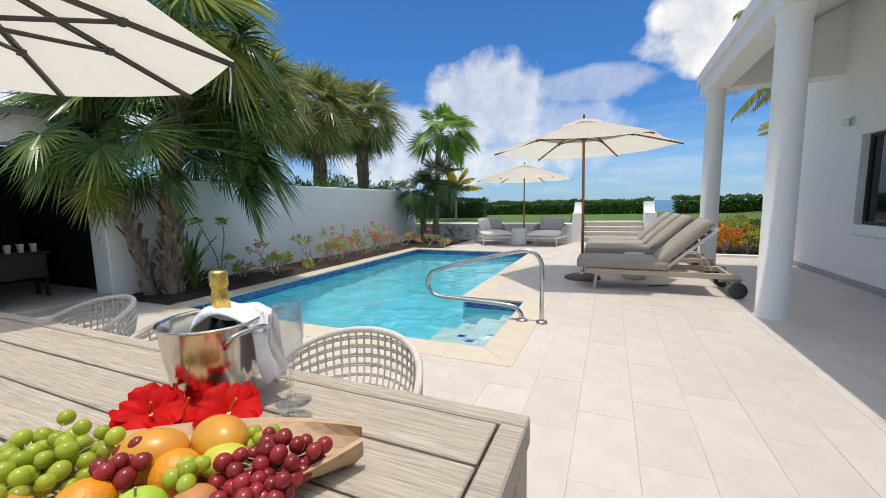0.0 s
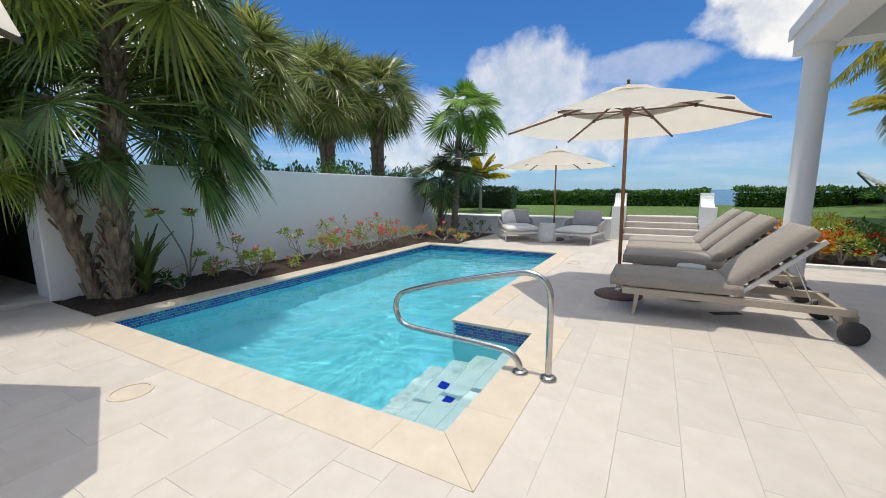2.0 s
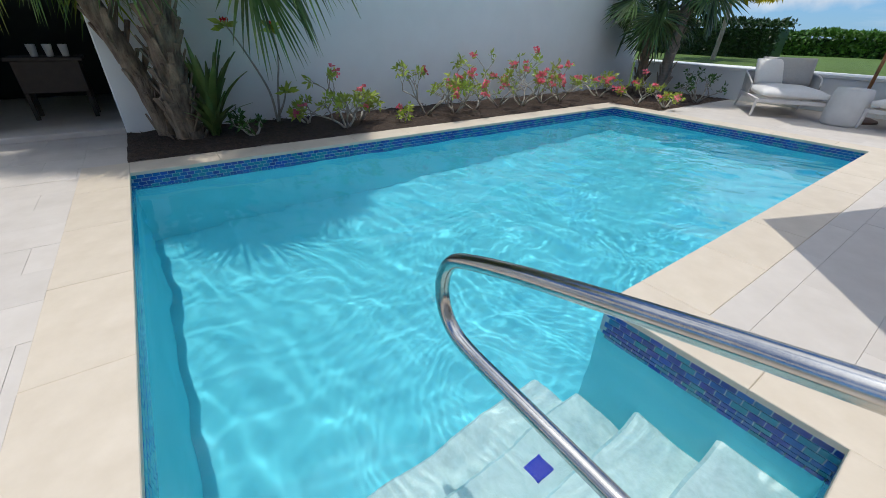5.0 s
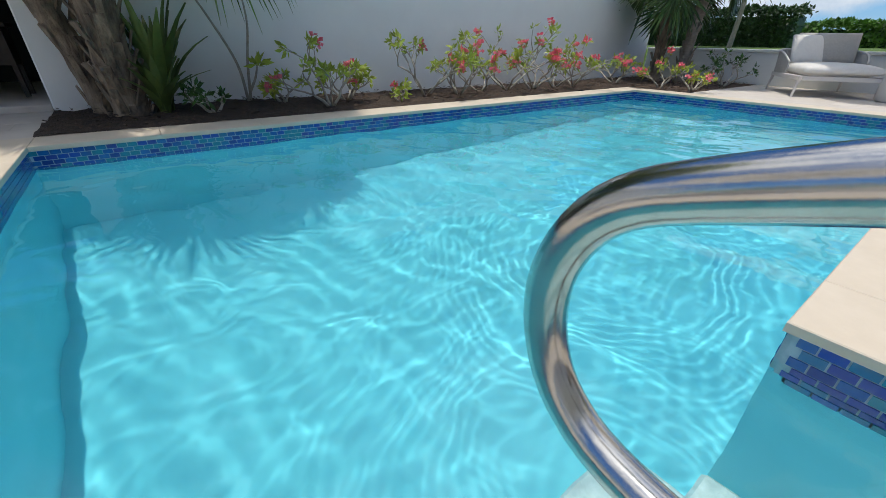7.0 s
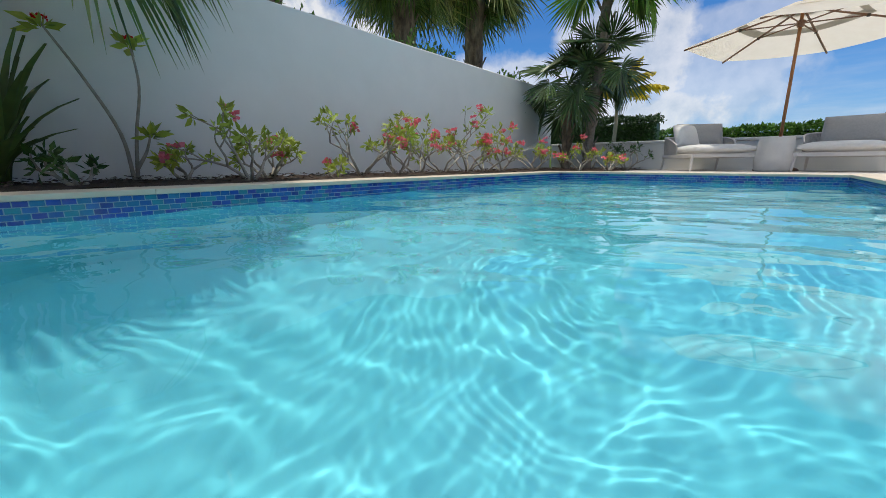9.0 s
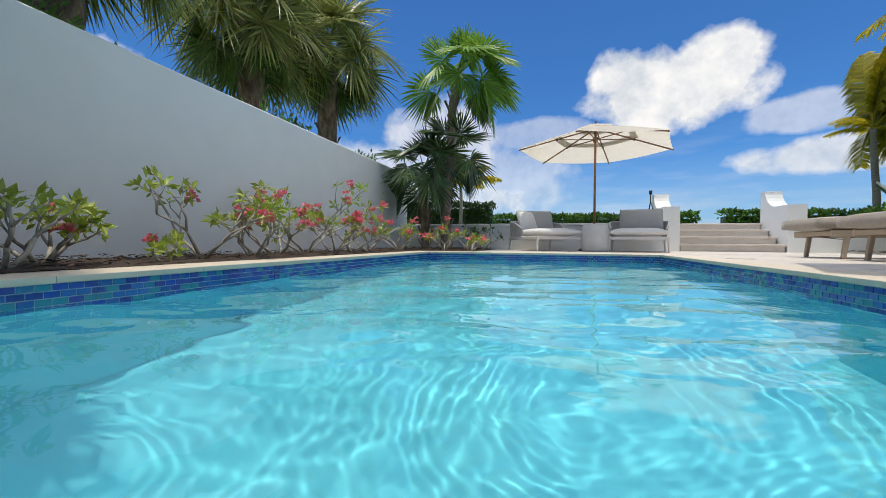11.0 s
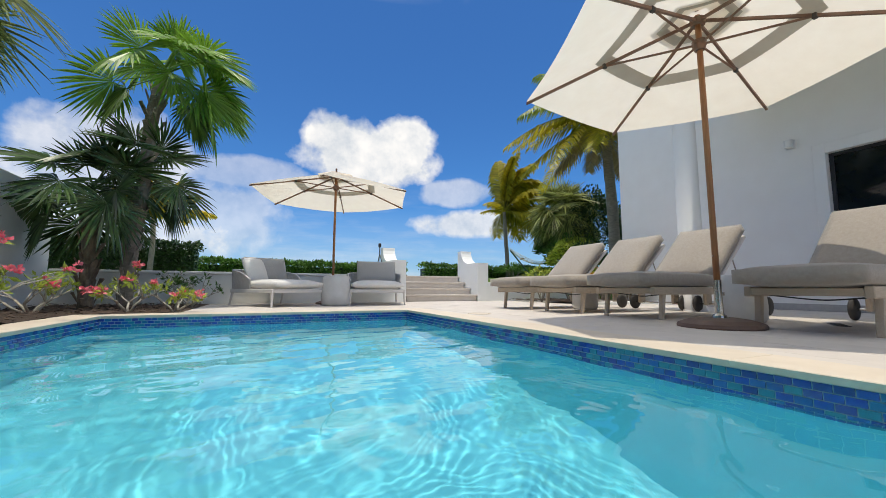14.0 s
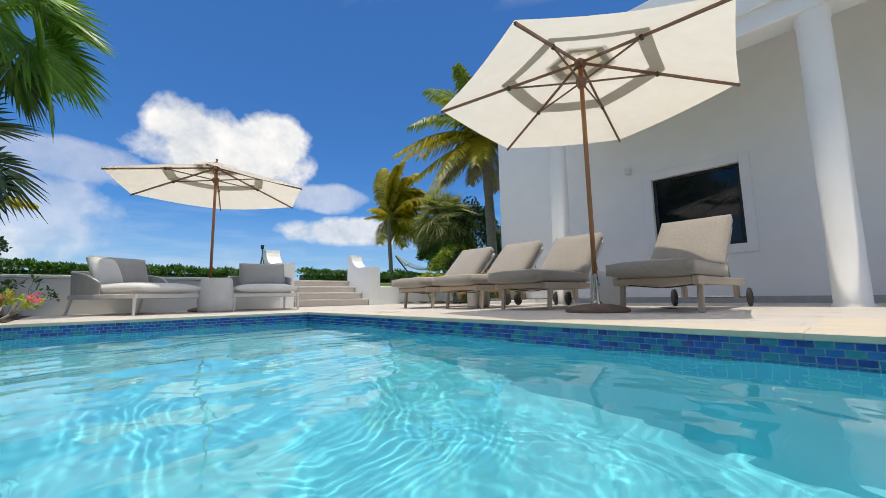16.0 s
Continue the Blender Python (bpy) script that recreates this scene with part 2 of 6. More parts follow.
M_CANVAS = surf("cream_canvas", (0.86, 0.79, 0.68), (0.90, 0.84, 0.735), 6, 0.85, 0.12, 300, sheen=0.2, translucent=0.5, stain=0.04)
M_VENT = surf("grey_beige_canvas", (0.52, 0.47, 0.40), (0.58, 0.53, 0.46), 6, 0.85, 0.12, 300, translucent=0.2, stain=0.04)
M_CUSH = surf("taupe_outdoor_fabric", (0.33, 0.287, 0.24), (0.39, 0.345, 0.295), 40, 0.92, 0.3, 420, sheen=0.25, stain=0.05)
M_CUSHL = surf("pale_grey_outdoor_fabric", (0.76, 0.74, 0.71), (0.82, 0.80, 0.77), 40, 0.92, 0.3, 420, sheen=0.25, stain=0.05)
M_PILLOW = surf("grey_pillow_fabric", (0.40, 0.395, 0.385), (0.47, 0.46, 0.45), 50, 0.92, 0.35, 420, sheen=0.25, stain=0.05)
M_ROPE = surf("off_white_rope", (0.60, 0.55, 0.49), (0.72, 0.67, 0.60), 60, 0.85, 0.35, 260, stain=0.06)
M_ROPEG = surf("grey_rope", (0.40, 0.39, 0.38), (0.52, 0.51, 0.49), 60, 0.85, 0.35, 260, stain=0.06)
M_PAINTED = surf("white_lacquered_frame", (0.66, 0.63, 0.60), (0.72, 0.69, 0.66), 10, 0.5, 0.05)
M_DRUM = surf("white_concrete_drum", (0.62, 0.61, 0.59), (0.70, 0.69, 0.67), 8, 0.75, 0.15, 80)
M_RUBBER = surf("dark_rubber", (0.045, 0.042, 0.04), (0.07, 0.066, 0.062), 20, 0.8, 0.2)
M_BASE = surf("brown_iron_base", (0.11, 0.062, 0.042), (0.17, 0.105, 0.075), 12, 0.6, 0.15)
M_MULCH = surf("brown_bark_mulch", (0.035, 0.022, 0.016), (0.12, 0.08, 0.055), 22, 0.95, 0.9, 60, rand=0.35, bdist=0.02)
M_LAWN = surf("mown_grass", (0.08, 0.145, 0.028), (0.135, 0.225, 0.045), 9, 0.9, 0.8, 90, stain=0.25, bdist=0.03)
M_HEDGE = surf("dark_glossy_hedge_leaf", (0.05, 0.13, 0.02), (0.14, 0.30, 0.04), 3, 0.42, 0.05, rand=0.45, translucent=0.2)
# Darker copy of the hedge leaf, with shade put into the colour
M_HEDGED = surf("shade_coloured_hedge_leaf", (0.018, 0.05, 0.014), (0.045, 0.10, 0.024), 3, 0.45, 0.05, rand=0.45, translucent=0.12)
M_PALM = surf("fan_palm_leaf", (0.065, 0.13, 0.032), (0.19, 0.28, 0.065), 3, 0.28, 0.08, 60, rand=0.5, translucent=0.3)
# Darker copy of the fan palm leaf; its backlit shade is in the colour
M_PALMD = surf("backlit_dark_palm_leaf", (0.03, 0.07, 0.022), (0.10, 0.165, 0.05), 3, 0.30, 0.08, 60, rand=0.5, translucent=0.12)
# Olive leaf: old yellowing fronds, plus backlight put into the colour
M_PALMO = surf("yellowing_backlit_palm_leaf", (0.17, 0.24, 0.03), (0.36, 0.38, 0.06), 3, 0.32, 0.08, 60, rand=0.45, translucent=0.45)
M_PALMY = surf("bright_fan_palm_leaf", (0.12, 0.26, 0.025), (0.26, 0.44, 0.06), 3, 0.38, 0.08, 60, rand=0.25, translucent=0.35)
M_SABAL = surf("olive_palm_leaf", (0.20, 0.25, 0.065), (0.46, 0.47, 0.17), 3, 0.30, 0.08, 60, rand=0.55, translucent=0.4)
M_DEAD = surf("dry_palm_leaf", (0.26, 0.19, 0.09), (0.36, 0.28, 0.15), 3, 0.7, 0.1, 60, rand=0.3, translucent=0.2)
M_COCO = surf("yellowing_coconut_leaf", (0.28, 0.28, 0.02), (0.60, 0.46, 0.03), 2, 0.42, 0.08, 60, rand=0.35, translucent=0.5)
M_COCOG = surf("green_coconut_leaf", (0.14, 0.22, 0.03), (0.34, 0.38, 0.05), 2, 0.42, 0.08, 60, rand=0.3, translucent=0.45)
M_TRUNK = surf("fibrous_palm_trunk", (0.08, 0.055, 0.04), (0.36, 0.28, 0.20), 12, 0.9, 1.0, 40, stretch=(1, 1, 0.35), stain=0.25, bdist=0.02)
M_TRUNKG = surf("grey_ringed_trunk", (0.20, 0.17, 0.14), (0.33, 0.29, 0.24), 10, 0.9, 0.8, 30, stretch=(1, 1, 3.0), stain=0.2, bdist=0.012)
M_STEM = surf("grey_green_stem", (0.30, 0.28, 0.22), (0.46, 0.42, 0.36), 20, 0.8, 0.3, stain=0.1)
M_LEAF = surf("young_green_leaf", (0.27, 0.38, 0.04), (0.50, 0.56, 0.10), 4, 0.4, 0.05, rand=0.35, translucent=0.3)
M_LEAFD = surf("deep_green_leaf", (0.03, 0.09, 0.015), (0.08, 0.17, 0.03), 4, 0.4, 0.05, rand=0.35, translucent=0.2)
M_SHRUBG = surf("grey_green_shrub_leaf", (0.20, 0.27, 0.12), (0.36, 0.42, 0.22), 4, 0.45, 0.05, rand=0.3, translucent=0.25)
M_STRAP = surf("pale_green_strap_leaf", (0.07, 0.12, 0.03), (0.19, 0.26, 0.075), 4, 0.4, 0.05, rand=0.3, translucent=0.25)
M_PINK = surf("pink_petal", (0.80, 0.10, 0.17), (0.86, 0.30, 0.34), 12, 0.5, 0.05, rand=0.2, translucent=0.3)
M_RED = surf("red_petal", (0.66, 0.004, 0.006), (0.80, 0.014, 0.012), 16, 0.6, 0.1, rand=0.1, spec=0.15, translucent=0.3)
M_ORANGE = surf("orange_red_petal", (0.75, 0.09, 0.02), (0.85, 0.26, 0.03), 12, 0.5, 0.05, rand=0.25, translucent=0.3)
M_CROTON = surf("yellow_croton_leaf", (0.58, 0.36, 0.03), (0.74, 0.34, 0.04), 6, 0.4, 0.05, rand=0.4, translucent=0.25)
# Room walls: the shade of the interior is put into a near-black colour
M_DARKROOM = surf("shade_dark_room_wall", (0.012, 0.018, 0.016), (0.022, 0.03, 0.026), 6, 0.6, 0.2)
M_DARKWOOD = surf("dark_console_wood", (0.03, 0.02, 0.015), (0.05, 0.035, 0.025), 10, 0.5, 0.1)
M_CUP = surf("white_paper_cup", (0.75, 0.74, 0.72), (0.80, 0.79, 0.77), 10, 0.6, 0.02)
M_ROOF = surf("grey_roof_shingle", (0.22, 0.22, 0.21), (0.32, 0.31, 0.30), 10, 0.8, 0.3)
M_GLASSDARK = surf("dark_window_glass", (0.006, 0.010, 0.014), (0.008, 0.013, 0.018), 2, 0.06, 0.0, spec=0.4, stain=0.0)
M_SEA = surf("sea_water", (0.02, 0.10, 0.17), (0.03, 0.14, 0.22), 0.02, 0.25, 0.3, 0.3)
# Distance haze over the hills is put into this pale blue
M_HILL = surf("haze_coloured_far_hill", (0.22, 0.32, 0.42), (0.26, 0.36, 0.46), 0.02, 0.9, 0.0)
M_GLASS = thin_glass("clear_thin_glass")
M_GOLD = surf("gold_foil", (0.62, 0.40, 0.08), (0.80, 0.58, 0.18), 60, 0.28, 0.4, 120, metal=1.0)
M_BOTTLE = glassy("green_bottle_glass", (0.02, 0.05, 0.02))
M_TOWEL = surf("white_linen_towel", (0.78, 0.78, 0.79), (0.84, 0.84, 0.85), 30, 0.9, 0.3, 300, sheen=0.3, stain=0.03)
M_TRAY = surf("pale_carved_wood", (0.42, 0.27, 0.15), (0.58, 0.40, 0.25), 9, 0.6, 0.2, 60, stretch=(1.5, 9, 9))
M_GRAPEG = surf("green_grape_skin", (0.46, 0.56, 0.05), (0.62, 0.68, 0.11), 12, 0.24, 0.02, rand=0.15, translucent=0.4)
M_GRAPER = surf("red_grape_skin", (0.20, 0.010, 0.016), (0.40, 0.04, 0.04), 14, 0.22, 0.02, rand=0.25, translucent=0.1)
M_MANGO = surf("ripe_mango_skin", (0.62, 0.22, 0.025), (0.70, 0.40, 0.04), 9, 0.35, 0.05, 90)
M_ORANGEF = surf("orange_peel", (0.80, 0.26, 0.01), (0.86, 0.34, 0.02), 9, 0.4, 0.4, 160)
M_APPLE = surf("green_apple_skin", (0.35, 0.52, 0.03), (0.46, 0.60, 0.06), 9, 0.25, 0.02)
M_LEMON = surf("yellow_green_pear_skin", (0.55, 0.52, 0.05), (0.62, 0.60, 0.08), 9, 0.35, 0.08)
M_PEACH = surf("blushed_peach_skin", (0.50, 0.17, 0.06), (0.62, 0.30, 0.10), 8, 0.6, 0.05)
M_LAMP = surf("white_plastic_fitting", (0.72, 0.72, 0.70), (0.76, 0.76, 0.74), 10, 0.4, 0.0)
M_NET = surf("white_cotton_rope", (0.62, 0.60, 0.55), (0.70, 0.68, 0.62), 20, 0.9, 0.2)
M_GREENMETAL = surf("green_painted_steel", (0.05, 0.10, 0.08), (0.07, 0.13, 0.10), 10, 0.5, 0.05)
M_BLACK = surf("black_plastic", (0.02, 0.02, 0.02), (0.03, 0.03, 0.03), 10, 0.5, 0.05)


def water_material():
    m = glassy("pool_water", (0.80, 0.975, 1.0), 1.333)
    return m


M_WATER = water_material()

# ---- mesh helpers ----


def link_mesh(name, bm, material, parent=None, label="", smooth=None):
    me = bpy.data.meshes.new(name)
    bm.to_mesh(me)
    bm.free()
    me.materials.append(material)
    if smooth:
        me.shade_smooth()
    ob = new(name, me)
    if parent is not None:
        ob.parent = parent
    if label:
        ob["label"] = label
    return ob


def part(name, bm, material, parent, label="", smooth=False):
    return link_mesh(name, bm, material, parent, label, smooth)


def thing(name, at=(0, 0, 0), rz=0.0, label="", category="", group="", kind=""):
    ob = new(name)
    ob.empty_display_size = 0.1
    ob.matrix_world = pose(*at, 0, 0, rz)
    return tagged(ob, label, category, group, kind)


def box(bm, x0, x1, y0, y1, z0, z1, bev=0.0, m=None, seg=1):
    r = bmesh.ops.create_cube(bm, size=1.0)
    vs = r["verts"]
    bmesh.ops.scale(bm, vec=(x1 - x0, y1 - y0, z1 - z0), verts=vs)
    bmesh.ops.translate(bm, vec=((x0 + x1) / 2, (y0 + y1) / 2, (z0 + z1) / 2), verts=vs)
    if m is not None:
        bmesh.ops.transform(bm, matrix=m, verts=vs)
    if bev:
        es = list({e for v in vs for e in v.link_edges})
        bmesh.ops.bevel(bm, geom=es, offset=bev, segments=seg, affect="EDGES", profile=0.5)
    return bm


def abox(*a, **k):
    return box(bmesh.new(), *a, **k)


def lathe(profile, seg=24, at=(0, 0, 0), bm=None):
    bm = bm or bmesh.new()
    rows = []
    for r, z in profile:
        if r < 1e-6:
            rows.append([bm.verts.new((at[0], at[1], at[2] + z))])
        else:
            rows.append([bm.verts.new((at[0] + r * math.cos(2 * math.pi * i / seg), at[1] + r * math.sin(2 * math.pi * i / seg), at[2] + z)) for i in range(seg)])
    for a, b in zip(rows, rows[1:]):
        for i in range(seg):
            j = (i + 1) % seg
            q = [a[i % len(a)], a[j % len(a)], b[j % len(b)], b[i % len(b)]]
            u = []
            for v in q:
                if v not in u:
                    u.append(v)
            if len(u) > 2:
                bm.faces.new(u)
    bmesh.ops.recalc_face_normals(bm, faces=bm.faces[:])
    return bm


def tube(pts, radii, seg=8, bm=None, rough=0.0, closed=False):
    """A round tube along the points, with its own radius at each."""
    bm = bm or bmesh.new()
    pts = [Vector(p) for p in pts]
    if isinstance(radii, (int, float)):
        radii = [radii] * len(pts)
    rows, side = [], None
    n = len(pts)
    for i, p in enumerate(pts):
        a = pts[(i - 1) % n] if closed or i else p
        b = pts[(i + 1) % n] if closed or i < n - 1 else p
        d = (b - a).normalized()
        if side is None:
            side = d.cross(Vector((0.31, 0.2, 0.93))).normalized()
        side = (side - d * side.dot(d)).normalized()
        up = d.cross(side)
        rows.append([bm.verts.new(p + (side * math.cos(2 * math.pi * k / seg) + up * math.sin(2 * math.pi * k / seg)) * radii[i] * (1 + rough * (random.random() - 0.5))) for k in range(seg)])
    pairs = list(zip(rows, rows[1:])) + ([(rows[-1], rows[0])] if closed else [])
    for r0, r1 in pairs:
        for k in range(seg):
            bm.faces.new((r0[k], r0[(k + 1) % seg], r1[(k + 1) % seg], r1[k]))
    if not closed:
        bm.faces.new(rows[0][::-1])
        bm.faces.new(rows[-1])
    return bm


def smooth_path(pts, n=6):
    """Catmull-Rom through the points."""
    p = [Vector(q) for q in pts]
    p = [p[0] * 2 - p[1]] + p + [p[-1] * 2 - p[-2]]
    out = []
    for i in range(1, len(p) - 2):
        for k in range(n):
            t = k / n
            out.append(0.5 * ((2 * p[i]) + (p[i + 1] - p[i - 1]) * t + (2 * p[i - 1] - 5 * p[i] + 4 * p[i + 1] - p[i + 2]) * t * t + (3 * p[i] - p[i - 1] - 3 * p[i + 1] + p[i + 2]) * t ** 3))
    return out + [p[-2]]


def ball(bm, at, r, sub=2, scale=(1, 1, 1), turn=None):
    m = Matrix.Translation(at) @ (turn or Matrix()) @ Matrix.Diagonal((*scale, 1))
    return bmesh.ops.create_icosphere(bm, subdivisions=sub, radius=r, matrix=m)["verts"]


def cushion(x0, x1, y0, y1, z0, z1, m=None, puff=0.02, edge=0.35):
    """A soft block: rounded edges, crowned faces, slightly uneven."""
    bm = bmesh.new()
    nx, ny = 14, 10
    for top in (0, 1):
        grid = []
        for i in range(nx + 1):
            row = []
            for j in range(ny + 1):
                u, v = i / nx, j / ny
                e = min(1.0, 5.5 * min(u, 1 - u)) ** 0.5, min(1.0, 4.5 * min(v, 1 - v)) ** 0.5
                h = (e[0] * e[1])
                mid, half = (z0 + z1) / 2, (z1 - z0) / 2
                z = mid + (half * (edge + (1 - edge) * h) + puff * math.sin(math.pi * u) * math.sin(math.pi * v)) * (1 if top else -1)
                x = x0 + (x1 - x0) * u
                y = y0 + (y1 - y0) * v
                z += 0.006 * noise.noise(Vector((x * 5, y * 5, top)))
                row.append(bm.verts.new((x, y, z)))
            grid.append(row)
        for i in range(nx):
            for j in range(ny):
                f = (grid[i][j], grid[i + 1][j], grid[i + 1][j + 1], grid[i][j + 1])
                bm.faces.new(f if top else f[::-1])
        if top:
            ring_t = [grid[i][0] for i in range(nx)] + [grid[nx][j] for j in range(ny)] + [grid[i][ny] for i in range(nx, 0, -1)] + [grid[0][j] for j in range(ny, 0, -1)]
        else:
            ring_b = [grid[i][0] for i in range(nx)] + [grid[nx][j] for j in range(ny)] + [grid[i][ny] for i in range(nx, 0, -1)] + [grid[0][j] for j in range(ny, 0, -1)]
    k = len(ring_t)
    for i in range(k):
        bm.faces.new((ring_b[i], ring_b[(i + 1) % k], ring_t[(i + 1) % k], ring_t[i]))
    if m is not None:
        bmesh.ops.transform(bm, matrix=m, verts=bm.verts[:])
    return bm

# ---- structure ----
XL, XR, XS, YN, YS, YF = -4.79, -1.697, -0.878, 2.680, 4.372, 9.09
CW, WATER_Z, FLOOR_Z = 0.285, -0.117, -1.25
WALL_X, HOUSE_X = -6.28, 3.12


def structure(name, bm, material, label, category, smooth=False):
    return tagged(link_mesh(name, bm, material, None, "", smooth), label, category, "", "structure")


def build_ground():
    bm = bmesh.new()
    xs = [-4000, -200, -40] + sorted([-16 + i * 1.0 for i in range(41)] + [-0.71, 0.97]) + [60, 200, 4000]
    ys = [-200, -30, 12.40, 12.60] + [13 + i * 0.5 for i in range(20)] + [24, 26, 30]
    grid = []
    for y in ys:
        row = []
        for x in xs:
            if y < 12.5 or (-0.72 < x < 0.98 and y < 13.2):
                z = -1.6
            else:
                s = min(1, max(0, (x - 4.6) / 4.0))
                s = s * s * (3 - 2 * s)
                far = min(1, max(0, (y - 12.6) / 7.0))
                z = 0.47 + 0.09 * min(1, max(0, (y - 12.6) / 0.8)) + 0.04 * far + 0.42 * s * (0.35 + 0.65 * far) + 0.02 * noise.noise(Vector((x * 0.6, y * 0.6, 0)))
                if y > 22:
                    z -= (y - 22) * 0.5
            row.append(bm.verts.new((x, y, z)))
        grid.append(row)
    for a, b in zip(grid, grid[1:]):
        for i in range(len(xs) - 1):
            bm.faces.new((a[i], a[i + 1], b[i + 1], b[i]))
    structure("ground", bm, M_LAWN, "mown green lawn above the terrace, falling to the sea", "lawn", True)
    bm = bmesh.new()
    vs = [bm.verts.new(p) for p in ((-4500, 27, -3), (4500, 27, -3), (4500, 4800, -3), (-4500, 4800, -3))]
    bm.faces.new(vs)
    structure("water", bm, M_SEA, "calm blue sea out to the horizon", "sea")
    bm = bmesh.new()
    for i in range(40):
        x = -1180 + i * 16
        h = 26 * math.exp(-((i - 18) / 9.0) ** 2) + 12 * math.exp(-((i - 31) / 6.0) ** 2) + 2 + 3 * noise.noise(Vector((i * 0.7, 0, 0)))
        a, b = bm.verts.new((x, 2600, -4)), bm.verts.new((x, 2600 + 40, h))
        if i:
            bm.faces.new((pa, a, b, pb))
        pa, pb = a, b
    structure("backdrop", bm, M_HILL, "island hills far across the sea, coloured blue for haze", "hills", True)


build_ground()


def deck_bed():
    bm = bmesh.new()
    for x0, x1, y0, y1 in ((-9.5, XL, -5, 12.0), (XL, 4.2, -5, YN), (XL, 4.2, YF, 12.0), (XR, 4.2, YS, YF), (XS, 4.2, YN, YS)):
        box(bm, x0, x1, y0, y1, -1.5, -0.034)
    return structure("floor", bm, M_JOINT, "pale limestone paved terrace round the pool", "terrace")


deck = deck_bed()


def pool_shell():
    bm = bmesh.new()
    e = 0.012
    box(bm, XL - 0.1, XS + 0.1, YN - 0.1, YF + 0.1, FLOOR_Z - 0.1, FLOOR_Z)
    box(bm, XL - 0.02, XL + e, YN, YF, FLOOR_Z, -0.165)
    box(bm, XL + e, XS, YN - 0.02, YN + e, FLOOR_Z, -0.165)
    box(bm, XL + e, XR, YF - e, YF + 0.02, FLOOR_Z, -0.165)
    box(bm, XR - e, XR + 0.02, YS - e, YF - e, FLOOR_Z, -0.165)
    box(bm, XR + 0.02, XS, YS - e, YS + 0.02, FLOOR_Z, -0.165)
    box(bm, XS - e, XS + 0.02, YN + e, YS - e, FLOOR_Z, -0.165)
    ob = structure("pool_shell", bm, M_PLASTER, "pale blue plastered swimming pool shell", "pool")
    ob.cycles.is_caustics_receiver = True
    bm = bmesh.new()
    edge = ((XS - 0.012, -1.16, -0.36), (-1.16, -1.44, -0.60), (-1.44, -1.72, -0.84), (-1.72, -1.98, -1.06))
    for x1, x0, z in edge:
        box(bm, x0, x1, YN + e, YS - e, FLOOR_Z, z, 0.012)
    st = structure("pool_steps", bm, M_STEP, "pale pebbled pool steps under the water", "steps")
    st.cycles.is_caustics_receiver = True
    for x, y, z in ((-1.00, 3.97, -0.36), (-1.33, 3.55, -0.60), (-1.58, 3.92, -0.84)):
        b = part("step_tile", abox(x - 0.045, x + 0.045, y - 0.045, y + 0.045, z + 0.001, z + 0.006, 0.001, pose(0, 0, 0)), M_BLUEMARK, st, "cobalt blue marker tile")
        b.cycles.is_caustics_receiver = True


pool_shell()


def water_height(x, y):
    h = 0.0
    for i, (a, wl, amp) in enumerate(WAVES):
        f = 0.3 + 0.42 / wl
        warp = 4.2 * noise.noise(Vector((x * f, y * f, i * 3.1)))
        gain = 0.55 + 0.9 * max(0.0, 0.5 + noise.noise(Vector((x * 0.8, y * 0.8, 40 + i * 2.3))))
        h += gain * amp * math.sin((x * math.cos(a) + y * math.sin(a)) * 2 * math.pi / wl + i * 1.7 + warp)
    for cx, cy, wl, amp in ((-1.95, 4.2, 0.058, 0.00038), (-2.75, 5.35, 0.06, 0.00055), (-2.8, 6.7, 0.06, 0.00055), (-4.5, 4.1, 0.07, 0.0004)):
        d = math.hypot(x - cx, y - cy) + 0.10 * noise.noise(Vector((x * 2.8, y * 2.8, 9))) + 0.03 * noise.noise(Vector((x * 7.0, y * 7.0, 5)))
        h += amp * math.sin(d * 2 * math.pi / wl) * math.exp(-d / 0.7) * min(1.0, (d / 0.6) ** 2) * (0.45 + 1.1 * abs(noise.noise(Vector((x * 2.2, y * 2.2, cx)))))
    return h


WAVES = [(random.uniform(0, 2 * math.pi), wl, wl * s) for wl, s in ((1.30, 0.0027), (0.92, 0.0031), (0.64, 0.0036), (0.47, 0.0034), (0.36, 0.0029), (0.28, 0.0024), (0.21, 0.0022), (0.16, 0.0017), (0.125, 0.0014), (0.10, 0.0012))]


def water_surface():
    s = 0.0105
    nx, ny = round((XS - XL) / s), round((YF - YN) / s)
    xs, ys = np.linspace(XL - 0.004, XS + 0.004, nx + 1), np.linspace(YN - 0.004, YF + 0.004, ny + 1)
    verts = [(x, y, WATER_Z + water_height(x, y)) for y in ys for x in xs]
    faces = []
    for j in range(ny):
        for i in range(nx):
            if xs[i] > XR and ys[j] > YS + 0.01:
                continue
            a = j * (nx + 1) + i
            faces.append((a, a + 1, a + nx + 2, a + nx + 1))
    me = bpy.data.meshes.new("pool_water")
    me.from_pydata(verts, [], faces)
    me.materials.append(M_WATER)
    me.shade_smooth()
    ob = tagged(new("pool_water", me), "clear rippled turquoise pool water", "water", "", "structure")
    ob.visible_shadow = False
    ob.cycles.is_caustics_caster = True
    return ob


pool_water = water_surface()

# planting beds
bm = bmesh.new()


